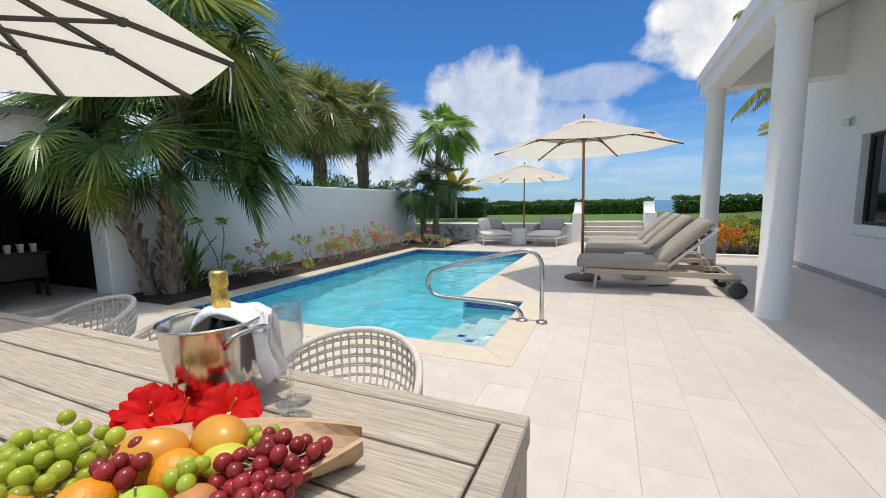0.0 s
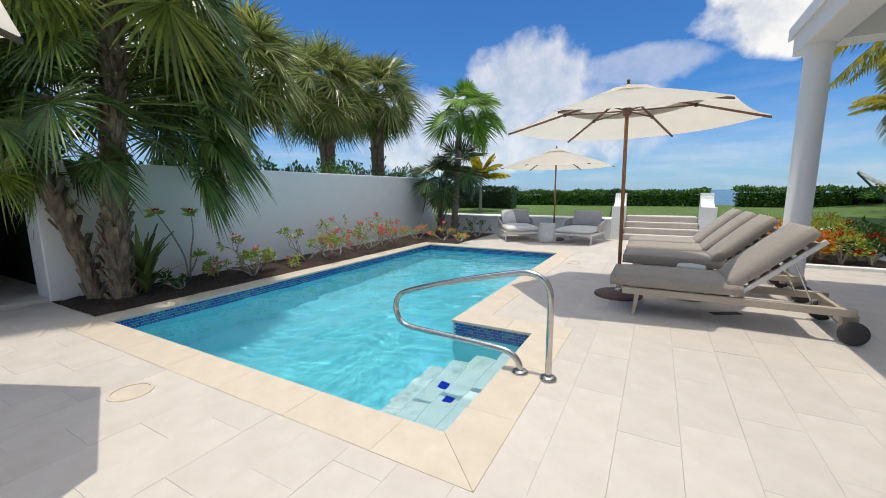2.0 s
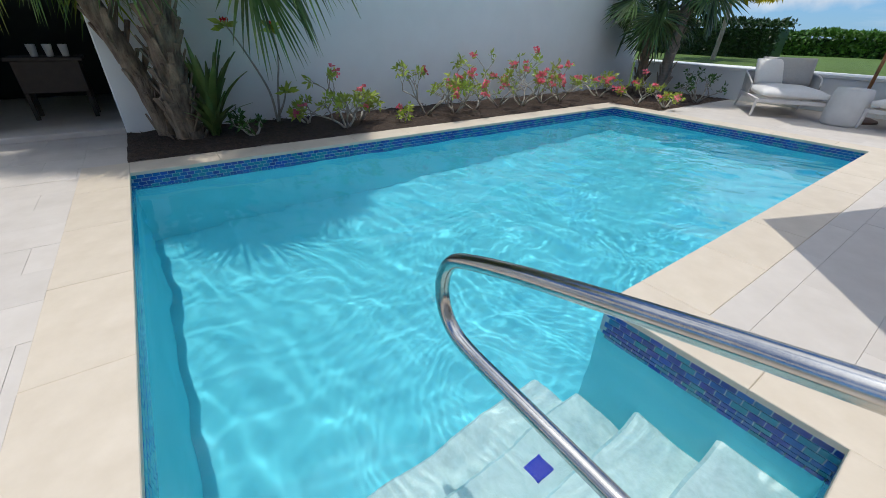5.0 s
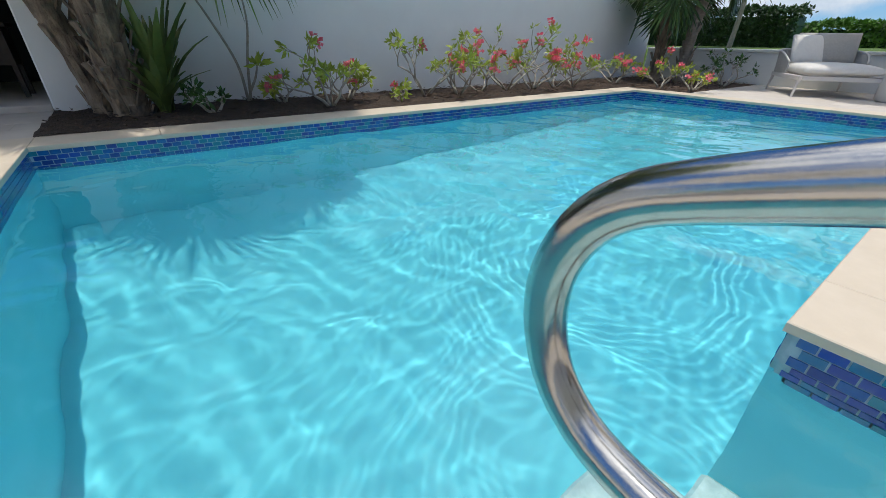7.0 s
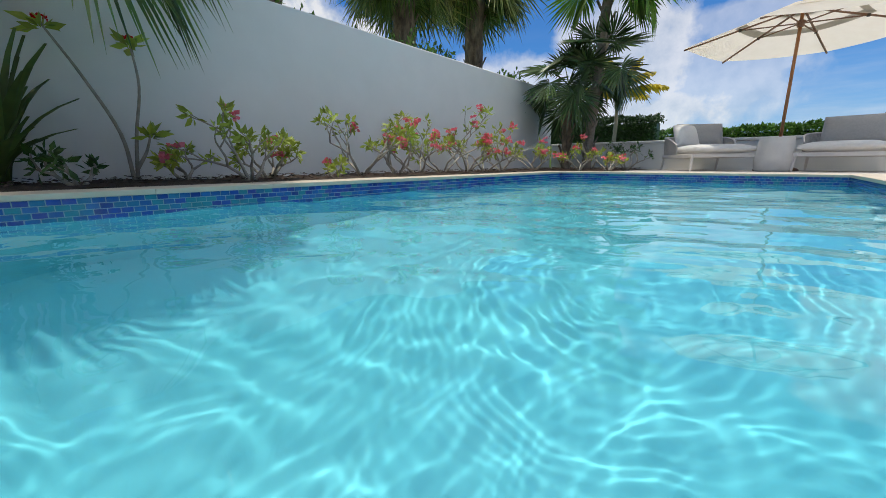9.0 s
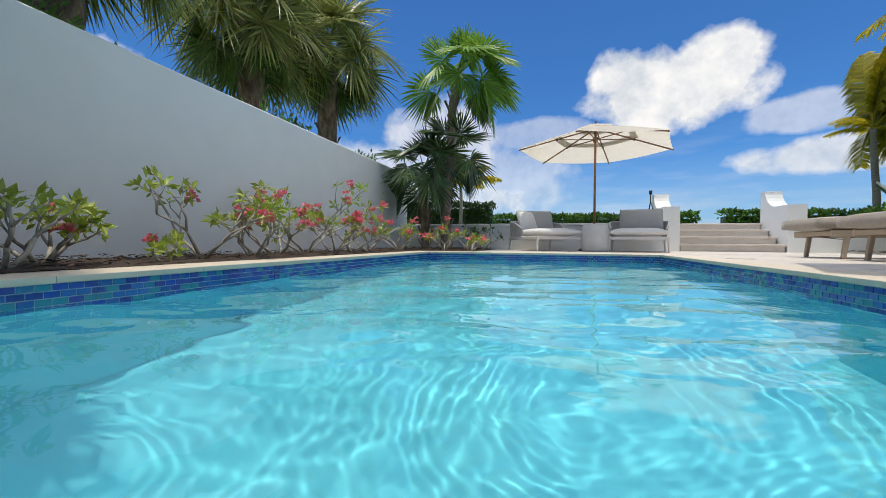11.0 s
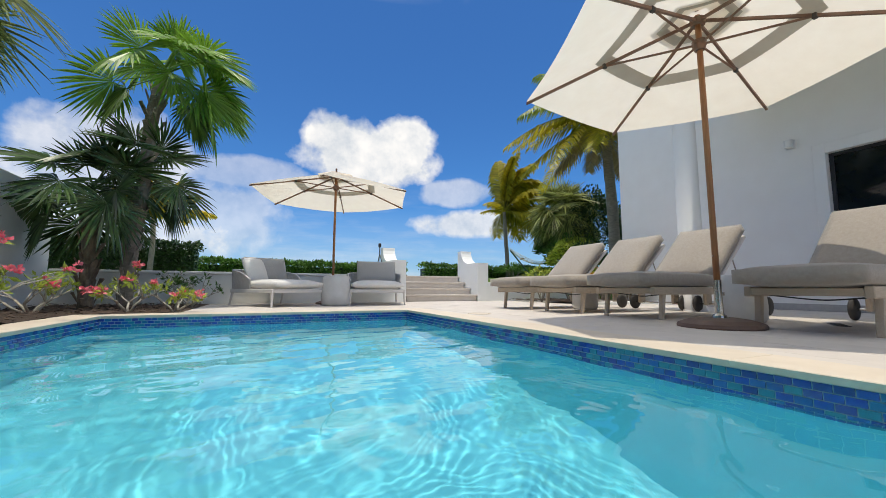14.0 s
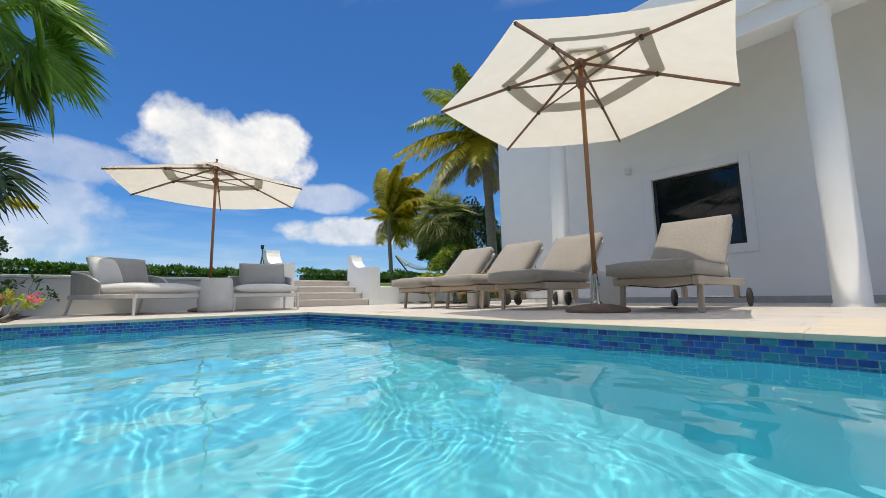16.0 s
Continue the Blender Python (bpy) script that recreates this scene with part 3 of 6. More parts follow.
def bed_sheet(x0, x1, y0, y1, z):
    nx, ny = max(2, round((x1 - x0) / 0.12)), max(2, round((y1 - y0) / 0.12))
    g = [[bm.verts.new((x0 + (x1 - x0) * i / nx, y0 + (y1 - y0) * j / ny, z + 0.03 * noise.noise(Vector((i * 0.6, j * 0.6, 2))) + 0.014 * random.random())) for i in range(nx + 1)] for j in range(ny + 1)]
    for j in range(ny):
        for i in range(nx):
            bm.faces.new((g[j][i], g[j][i + 1], g[j + 1][i + 1], g[j + 1][i]))


bed_sheet(WALL_X, XL - CW, 2.69, 11.95, -0.005)
bed_sheet(XL - CW, -4.2, YF + CW, 11.95, -0.005)
bed_sheet(1.75, 3.5, 9.45, 11.95, 0.03)
structure("planting_bed", bm, M_MULCH, "planting beds covered in brown bark mulch", "flower bed", True)


def mulch_chips():
    bm = bmesh.new()
    rnd = random.Random(5)
    for k in range(2600):
        if rnd.random() < 0.72:
            x, y = rnd.uniform(WALL_X + 0.03, XL - CW - 0.02), rnd.uniform(2.72, 11.9)
        else:
            x, y = rnd.uniform(-5.2, -4.25), rnd.uniform(YF + CW + 0.03, 11.8)
        a, l, w = rnd.uniform(0, 6.3), rnd.uniform(0.02, 0.05), rnd.uniform(0.006, 0.014)
        z = 0.012 + rnd.random() * 0.03
        c, s = math.cos(a), math.sin(a)
        t = rnd.uniform(-0.01, 0.01)
        vs = [bm.verts.new((x + c * u * l - s * v * w, y + s * u * l + c * v * w, z + t * u + 0.004 * v)) for u, v in ((-0.5, -0.5), (0.5, -0.5), (0.5, 0.5), (-0.5, 0.5))]
        bm.faces.new(vs)
    tagged(link_mesh("bark_chips", bm, M_MULCH), "loose brown bark chips on the planting beds", "mulch", "", "stuff")


mulch_chips()


def garden_wall():
    w = structure("wall_west", abox(WALL_X - 0.40, WALL_X, 2.69, 11.9, -0.05, 1.68, 0.012), M_WALL, "tall white rendered garden wall along the planting bed", "wall")
    w = structure("wall_north", abox(WALL_X, -0.98, 11.95, 12.6, -0.05, 0.50, 0.01), M_WALL, "low white rendered retaining wall below the lawn", "wall")
    part("wall_cap", abox(WALL_X, -0.98, 11.91, 12.62, 0.50, 0.545, 0.008), M_WALL, w)
    w = structure("wall_north_1", abox(1.24, 3.6, 12.0, 12.6, -0.05, 0.42, 0.01), M_WALL, "low white rendered retaining wall beside the steps", "wall")
    k = structure("kerb", abox(1.62, 3.5, 9.33, 9.47, -0.03, 0.055, 0.008), M_WALL, "low white kerb of the flower bed", "kerb")


garden_wall()


def garden_steps():
    for i, (y0, z) in enumerate(((12.02, 0.142), (12.32, 0.284), (12.62, 0.426), (12.92, 0.568))):
        bm = abox(-0.70, 0.96, y0, 13.54, z - 0.142 if i else -0.05, z, 0.008)
        box(bm, -0.72, 0.98, y0 - 0.02, y0 + 0.06, z - 0.035, z + 0.003, 0.006)
        structure("stair_step", bm, M_PAVER, "pale limestone steps up to the lawn", "step")
    for x0, x1 in ((-1.0, -0.72), (0.98, 1.26)):
        prof = [(12.0, -0.05), (12.0, 0.86), (12.42, 0.86)]
        prof += [(12.42 + 0.40 * math.sin(a), 0.86 + 0.33 * (1 - math.cos(a))) for a in [math.pi / 2 * k / 7 for k in range(1, 8)]]
        prof += [(13.0, 1.19), (13.0, -0.05)]
        bm = bmesh.new()
        a = [bm.verts.new((x0, y, z)) for y, z in prof]
        b = [bm.verts.new((x1, y, z)) for y, z in prof]
        bm.faces.new(a)
        bm.faces.new(b[::-1])
        for i in range(len(prof)):
            j = (i + 1) % len(prof)
            bm.faces.new((a[i], b[i], b[j], a[j]))
        bmesh.ops.recalc_face_normals(bm, faces=bm.faces[:])
        structure("stair_pier", bm, M_WALL, "white stair pier with a scooped top", "pier")


garden_steps()


def house():
    wy0, wy1, wz0, wz1 = 5.52, 6.70, 0.84, 2.02
    bm = bmesh.new()
    box(bm, HOUSE_X, HOUSE_X + 0.3, -4.5, wy0 - 0.0, -0.04, 5.2)
    box(bm, HOUSE_X, HOUSE_X + 0.3, wy1, 8.58, -0.04, 5.2)
    box(bm, HOUSE_X, HOUSE_X + 0.3, wy0, wy1, -0.04, wz0)
    box(bm, HOUSE_X, HOUSE_X + 0.3, wy0, wy1, wz1, 5.2)
    box(bm, HOUSE_X + 0.3, 3.54, 8.28, 8.58, -0.04, 5.2)
    box(bm, 3.54, 3.84, 8.28, 10.24, -0.04, 5.2)
    box(bm, 3.84, 9.0, 9.94, 10.24, -0.04, 5.2)
    structure("wall_east", bm, M_HOUSE, "white painted house wall beside the terrace", "wall")
    structure("baseboard", abox(HOUSE_X - 0.015, HOUSE_X, -4.5, 8.58, 0.0, 0.09, 0.003), M_SKIRT, "grey stone skirting along the house wall", "baseboard")
    w = thing("window_1", (HOUSE_X, (wy0 + wy1) / 2, wz0), 0, "dark glazed window in a white moulded surround", "window", "", "structure")
    bm = bmesh.new()
    c, hw, hh = 0.0, (wy1 - wy0) / 2, wz1 - wz0
    for a in ((-hw - 0.13, -hw, -0.13, hh + 0.13), (hw, hw + 0.13, -0.13, hh + 0.13), (-hw, hw, -0.13, 0), (-hw, hw, hh, hh + 0.13)):
        box(bm, -0.035, 0.0, a[0], a[1], a[2], a[3], 0.004)
    part("window_surround", bm, M_HOUSE, w)
    bm = bmesh.new()
    for a in ((-hw, -hw + 0.04, 0, hh), (hw - 0.04, hw, 0, hh), (-hw + 0.04, hw - 0.04, 0, 0.04), (-hw + 0.04, hw - 0.04, hh - 0.04, hh)):
        box(bm, 0.05, 0.11, a[0], a[1], a[2], a[3], 0.004)
    part("window_frame", bm, M_BLACK, w, "dark window frame")
    part("pane", abox(0.075, 0.085, -hw + 0.04, hw - 0.04, 0.04, hh - 0.04), M_GLASSDARK, w, "dark reflecting pane")
    # porch: sloped soffit, edge beam, tie beam
    bm = bmesh.new()
    y0, y1 = -4.5, 8.05
    prof = [(1.40, 3.20), (HOUSE_X, 4.00), (HOUSE_X, 4.20), (1.40, 3.36)]
    a = [bm.verts.new((x, y0, z)) for x, z in prof]
    b = [bm.verts.new((x, y1, z)) for x, z in prof]
    bm.faces.new(a)
    bm.faces.new(b)
    for i in range(4):
        j = (i + 1) % 4
        bm.faces.new((a[i], a[j], b[j], b[i]))
    bmesh.ops.recalc_face_normals(bm, faces=bm.faces[:])
    structure("ceiling", bm, M_HOUSE, "white sloped porch roof over the terrace", "porch roof")
    bm = abox(1.44, 1.76, -4.5, 7.95, 2.98, 3.30, 0.01)
    structure("beam", bm, M_HOUSE, "white porch edge beam on round columns", "beam")
    bm = bmesh.new()
    prof = [(1.76, 2.98), (HOUSE_X, 2.98), (HOUSE_X, 3.99), (1.76, 3.355)]
    a = [bm.verts.new((x, 7.38, z)) for x, z in prof]
    b = [bm.verts.new((x, 7.72, z)) for x, z in prof]
    bm.faces.new(a), bm.faces.new(b)
    for i in range(4):
        j = (i + 1) % 4
        bm.faces.new((a[i], a[j], b[j], b[i]))
    bmesh.ops.recalc_face_normals(bm, faces=bm.faces[:])
    structure("tie_beam", bm, M_HOUSE, "white gable beam from porch column to house", "beam")
    for y in (4.56, 7.54, 1.1, -2.3):
        c = structure("column", lathe([(0.15, -0.03), (0.15, 0.02), (0.135, 0.03), (0.132, 2.88), (0.148, 2.91), (0.148, 2.98)], 32, (1.60, y, 0)), M_HOUSE, "round white porch column", "column", True)
    l = thing("wall_lamp", (HOUSE_X, 7.05, 2.25), 0, "small white wall lamp on the house wall", "lamp")
    part("back_plate", abox(-0.02, 0.0, -0.05, 0.05, -0.06, 0.06, 0.004), M_LAMP, l)
    part("shade", lathe([(0.0, -0.05), (0.045, -0.05), (0.05, 0.05), (0.0, 0.06)], 16, (-0.07, 0, 0)), M_LAMP, l)


house()


def pavilion():
    """The open dark room west of the terrace."""
    bm = bmesh.new()
    box(bm, WALL_X - 0.40, WALL_X, -4.5, 1.55, -0.05, 2.35)
    box(bm, WALL_X - 0.40, WALL_X, 1.55, 2.69, 2.02, 2.35)
    box(bm, WALL_X - 0.40, WALL_X, 2.69, 2.95, 1.68, 2.35)
    structure("wall_west_1", bm, M_WALL, "white wall of the open pavilion with a wide doorway", "wall")
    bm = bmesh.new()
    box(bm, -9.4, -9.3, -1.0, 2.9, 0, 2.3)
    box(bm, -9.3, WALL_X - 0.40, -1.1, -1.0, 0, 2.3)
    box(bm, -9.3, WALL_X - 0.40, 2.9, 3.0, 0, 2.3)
    structure("wall_room", bm, M_DARKROOM, "pavilion room walls, coloured near black for the shade inside", "wall")
    bm = bmesh.new()
    prof = [(-9.6, 2.9), (WALL_X + 0.25, 2.30), (WALL_X + 0.25, 2.38), (-9.6, 3.0)]
    a = [bm.verts.new((x, -4.6, z)) for x, z in prof]
    b = [bm.verts.new((x, 3.05, z)) for x, z in prof]
    bm.faces.new(a), bm.faces.new(b)
    for i in range(4):
        j = (i + 1) % 4
        bm.faces.new((a[i], a[j], b[j], b[i]))
    bmesh.ops.recalc_face_normals(bm, faces=bm.faces[:])
    structure("ceiling_1", bm, M_ROOF, "grey pitched pavilion roof", "roof")
    structure("threshold", abox(WALL_X - 0.45, WALL_X - 0.02, 1.55, 2.69, -0.03, 0.05, 0.01), M_PAVER, "pale stone threshold of the pavilion", "threshold")
    structure("floor_room", abox(-9.3, WALL_X - 0.45, -1.0, 2.9, -0.03, 0.02), M_PAVER, "pale stone floor of the pavilion", "floor")
    c = thing("console_table", (-7.48, 2.16, 0.02), 0, "dark wooden console table inside the pavilion", "table")
    part("tabletop", abox(-0.2, 0.2, -0.32, 0.32, 0.60, 0.64, 0.006), M_DARKWOOD, c)
    part("body", abox(-0.17, 0.17, -0.28, 0.28, 0.28, 0.60, 0.004), M_DARKWOOD, c)
    for x in (-0.16, 0.12):
        for y in (-0.28, 0.24):
            part("leg", abox(x, x + 0.04, y, y + 0.04, 0, 0.28, 0.003), M_DARKWOOD, c)
    for i in range(3):
        k = thing("paper_cup", (-7.40, 2.09 + i * 0.13, 0.66), 0, "white cup on the dark console table", "cup", "cups on the console")
        part("cup_wall", lathe([(0.0, 0), (0.03, 0), (0.042, 0.12), (0.039, 0.12), (0.028, 0.006), (0, 0.006)], 14), M_CUP, k)


pavilion()

# ---- terrace furniture ----


def pool_rail():
    r = thing("pool_handrail", (0, 3.56, 0), 0, "polished stainless steel pool handrail bolted to the coping", "handrail")
    pts = [(-0.558, 0, 0.0), (-0.558, 0, 0.25), (-0.558, 0, 0.52), (-0.57, 0, 0.63), (-0.62, 0, 0.70), (-0.70, 0, 0.73), (-0.80, 0, 0.722), (-1.10, 0, 0.655), (-1.45, 0, 0.565), (-1.69, 0, 0.49),
           (-1.78, 0, 0.445), (-1.82, 0, 0.375), (-1.82, 0, 0.295), (-1.78, 0, 0.225), (-1.69, 0, 0.188), (-1.45, 0, 0.177), (-1.10, 0, 0.165), (-0.92, 0, 0.155), (-0.84, 0, 0.14), (-0.785, 0, 0.10), (-0.76, 0, 0.05), (-0.757, 0, 0.0)]
    part("rail", tube(smooth_path(pts, 5), 0.0225, 14), M_STEEL, r, "", True)
    for x in (-0.558, -0.757):
        part("flange", lathe([(0.0, 0.004), (0.058, 0.004), (0.06, 0.012), (0.045, 0.026), (0.026, 0.032), (0.0, 0.032)], 20, (x, 0, 0)), M_STEEL, r, "round steel floor flange", True)


pool_rail()


def hex_umbrella(x, y, tip_z, top_z, r, rot, base, group):
    u = thing("market_umbrella", (x, y, 0), 0, "open cream canvas umbrella with wooden pole and ribs", "umbrella", group)
    part("pole", tube([(0, 0, 0.30 if base else 0.0), (0, 0, 1.0), (0, 0, top_z - 0.02)], 0.021, 12), M_POLE, u, "brown hardwood pole", True)
    n = 6
    tips = [Vector((r * math.cos(rot + 2 * math.pi * k / n), r * math.sin(rot + 2 * math.pi * k / n), tip_z)) for k in range(n)]
    apex = Vector((0, 0, top_z))
    # canopy: concave edges, seams pulled tight over the ribs, with thickness
    bm = bmesh.new()
    rings = []
    for f in [0.0, 0.07, 0.16] + [0.26 + 0.74 * i / 7 for i in range(8)]:
        ring = []
        for k in range(n):
            for j in range(6):
                s = j / 6
                p = apex.lerp(tips[k].lerp(tips[(k + 1) % n], s), f)
                sag = math.sin(math.pi * s)
                p.z -= 0.028 * sag * f
                p.x *= 1 - 0.012 * sag * f * f
                p.y *= 1 - 0.012 * sag * f * f
                p.z += 0.05 * math.sin(math.pi * f) * 0.4
                ring.append(bm.verts.new(p))
        rings.append(ring)
    for a, b in zip(rings[1:], rings[2:]):
        for i in range(len(a)):
            j = (i + 1) % len(a)
            bm.faces.new((a[i], b[i], b[j], a[j]))
    for v in rings[0]:
        bm.verts.remove(v)
    part("canopy", bm, M_CANVAS, u, "cream canvas canopy", True)
    # small raised vent cap
    bm = bmesh.new()
    c = bm.verts.new((0, 0, top_z + 0.035))
    rg = [bm.verts.new(apex.lerp(tips[k // 3].lerp(tips[(k // 3 + 1) % n], (k % 3) / 3), 0.24) + Vector((0, 0, 0.045))) for k in range(18)]
    for k in range(18):
        bm.faces.new((c, rg[k], rg[(k + 1) % 18]))
    part("vent", bm, M_CANVAS, u, "raised canvas vent cap", True)
    # reinforcing bands sewn under the canopy
    for f0, f1 in ((0.15, 0.21), (0.455, 0.555)):
        bm = bmesh.new()
        for k in range(n):
            for j in range(6):
                q = []
                for f, s in ((f0, j / 6), (f1, j / 6), (f1, (j + 1) / 6), (f0, (j + 1) / 6)):
                    p = apex.lerp(tips[k].lerp(tips[(k + 1) % n], s), f)
                    sag = math.sin(math.pi * s)
                    p.z += -0.028 * sag * f + 0.02 * math.sin(math.pi * f) - 0.007
                    q.append(bm.verts.new(p))
                bm.faces.new(q)
        part("band", bm, M_VENT, u, "grey-beige canvas band")
    for k in range(n):
        a, b = apex + Vector((0, 0, -0.05)), tips[k] + Vector((0, 0, -0.012))
        d = (tips[k] - apex)
        side = Vector((-d.y, d.x, 0)).normalized() * 0.009
        bm = bmesh.new()
        rows = []
        for p in (a, b):
            rows.append([bm.verts.new(p + side), bm.verts.new(p - side), bm.verts.new(p - side - Vector((0, 0, 0.022))), bm.verts.new(p + side - Vector((0, 0, 0.022)))])
        for i in range(4):
            bm.faces.new((rows[0][i], rows[0][(i + 1) % 4], rows[1][(i + 1) % 4], rows[1][i]))
        bm.faces.new(rows[0][::-1]), bm.faces.new(rows[1])
        rib = part("rib", bm, M_RIB, u, "dark hardwood rib")
        m = a.lerp(b, 0.50) - Vector((0, 0, 0.015))
        part("strut", tube([(0.03 * d.x / r, 0.03 * d.y / r, top_z - 0.26), m], 0.009, 8), M_RIB, rib)
        part("bracket", abox(-0.018, 0.018, -0.014, 0.014, -0.02, 0.02, 0.004, Matrix.Translation(m)), M_BRONZE, rib, "dark metal bracket")
    part("hub", lathe([(0.0, -0.10), (0.05, -0.10), (0.055, -0.05), (0.04, -0.04), (0.0, -0.04)], 18, (0, 0, top_z)), M_RIB, u)
    part("collar", lathe([(0.0, -0.31), (0.035, -0.31), (0.05, -0.27), (0.05, -0.23), (0.03, -0.22), (0.0, -0.22)], 18, (0, 0, top_z)), M_RIB, u)
    part("finial", lathe([(0.0, 0.0), (0.02, 0.0), (0.014, 0.03), (0.02, 0.05), (0.0, 0.07)], 12, (0, 0, top_z + 0.03)), M_RIB, u)
    if base:
        part("base_plate", lathe([(0.0, 0.0), (0.27, 0.0), (0.275, 0.012), (0.265, 0.032), (0.20, 0.055), (0.12, 0.068), (0.0, 0.07)], 40), M_BASE, u, "heavy round brown base")
        st = part("stem", lathe([(0.0, 0.07), (0.05, 0.07), (0.045, 0.085), (0.028, 0.10), (0.0255, 0.34), (0.0, 0.34)], 18), M_STEEL, u, "steel stem with clamping knob")
        part("knob", lathe([(0, -0.012), (0.018, -0.012), (0.018, 0.012), (0, 0.012)], 12, (0.045, 0, 0.24)), M_STEEL, st)
        part("pin", tube([(-0.03, 0, 0.52), (0.03, 0, 0.52)], 0.004, 6), M_STEEL, u)
    return u


u1 = hex_umbrella(-0.30, 6.16, 2.03, 2.44, 1.37, math.radians(9.0), True, "pool umbrellas")
u1.matrix_world = Matrix.Translation((-0.33, 6.12, 0)) @ pose(0, 0, 0, 0, -0.6, 0)
u2 = hex_umbrella(-2.31, 11.27, 1.88, 2.31, 1.40, math.radians(14.0), True, "pool umbrellas")


def lounger():
    l = thing("sun_lounger", (0, 0, 0), 0, "weathered teak sun lounger with thick taupe cushions, back raised", "sun lounger", "loungers by the pool")
    w = 0.66
    for y in (0.0, w - 0.045):
        part("side_rail", abox(-0.24, 1.52, y, y + 0.045, 0.225, 0.295, 0.006), M_TEAKY, l)
    part("foot_rail", abox(-0.24, -0.195, 0.045, w - 0.045, 0.235, 0.285, 0.005), M_TEAKY, l)
    part("head_rail", abox(1.42, 1.465, 0.045, w - 0.045, 0.235, 0.285, 0.005), M_TEAKY, l)
    for i in range(9):
        x = -0.12 + i * 0.105
        part("slat", abox(x, x + 0.07, 0.045, w - 0.045, 0.262, 0.282, 0.003), M_TEAKY, l)
    for y in (0.004, w - 0.046):
        bm = abox(-0.022, 0.022, 0, 0.042, 0, 0.24, 0.005)
        for v in bm.verts:
            k = 1 - v.co.z / 0.24
            v.co.x = v.co.x * (1 - 0.25 * k) - 0.10 - 0.03 * k
            v.co.y += y
        part("leg", bm, M_TEAKY, l)
    for y in (-0.05, w + 0.012):
        m = Matrix.Translation((1.50, y, 0.10)) @ Matrix.Rotation(radians(-90), 4, "X")
        bm = lathe([(0.0, 0.0), (0.07, 0.0), (0.098, 0.008), (0.10, 0.02), (0.098, 0.032), (0.07, 0.04), (0.0, 0.04)], 28)
        bmesh.ops.transform(bm, matrix=m, verts=bm.verts[:])
        part("wheel", bm, M_RUBBER, l, "dark round wheel", True)
    part("axle", tube([(1.50, -0.03, 0.10), (1.50, w + 0.03, 0.10)], 0.011, 8), M_STEEL, l)
    for y in (0.06, w - 0.10):
        part("axle_block", abox(1.44, 1.56, y, y + 0.04, 0.085, 0.235, 0.01), M_TEAKY, l)
    # raised back frame, hinged over the rails
    hinge = Matrix.Translation((0.70, 0, 0.30)) @ Matrix.Rotation(radians(-43), 4, "Y")
    for y in (0.02, w - 0.062):
        part("back_stile", abox(0.0, 0.80, y, y + 0.042, -0.02, 0.02, 0.005, hinge), M_PAINTED, l, "pale back stile")
    for i in range(7):
        part("back_slat", abox(0.05 + i * 0.108, 0.12 + i * 0.108, 0.062, w - 0.062, -0.012, 0.008, 0.003, hinge), M_TEAKY, l)
    for y in (0.08, w - 0.08):
        part("prop", tube([(1.10, y, 0.66), (1.26, y, 0.28)], 0.007, 6), M_STEEL, l)
    part("seat_cushion", cushion(-0.36, 0.76, -0.005, w + 0.005, 0.290, 0.435, None, 0.016, 0.68), M_CUSH, l, "thick taupe seat cushion", True)
    m = Matrix.Translation((0.70, 0, 0.31)) @ Matrix.Rotation(radians(-44.5), 4, "Y")
    part("back_cushion", cushion(0.03, 0.80, 0.0, w, 0.016, 0.155, m, 0.022, 0.62), M_CUSH, l, "plump taupe back cushion", True)
    part("strap", tube(smooth_path([(-0.02, 0.0, 0.24), (0.02, 0.2, 0.215), (0.03, w / 2, 0.205), (0.02, w - 0.2, 0.215), (-0.02, w, 0.24)], 4), 0.005, 6), M_BLACK, l)
    return l


first = lounger()
first.matrix_basis = pose(0.0, 5.34, 0)
for y, dx in ((6.72, 0.02), (7.66, 0.0), (8.55, -0.02)):
    copy_thing(first, pose(dx, y, 0, 0, 0, random.uniform(-0.8, 0.8)))


def drum_stool(x, y, r, h, label, group=""):
    s = thing("side_table", (x, y, 0), 0, label, "side table", group)
    part("body", lathe([(0.0, 0.0), (r * 0.86, 0.0), (r * 0.97, 0.03), (r, h * 0.35), (r * 0.93, h * 0.8), (r * 0.86, h - 0.012), (r * 0.83, h), (0.0, h - 0.004)], 40), M_DRUM, s, "", True)
    return s


drum_stool(0.42, 6.36, 0.17, 0.40, "white round side table between the sun loungers", "lounger side tables")
drum_stool(0.62, 8.40, 0.17, 0.40, "white round side table between the sun loungers", "lounger side tables")
drum_stool(-2.34, 10.72, 0.225, 0.47, "white tapered concrete drum table between the lounge chairs")


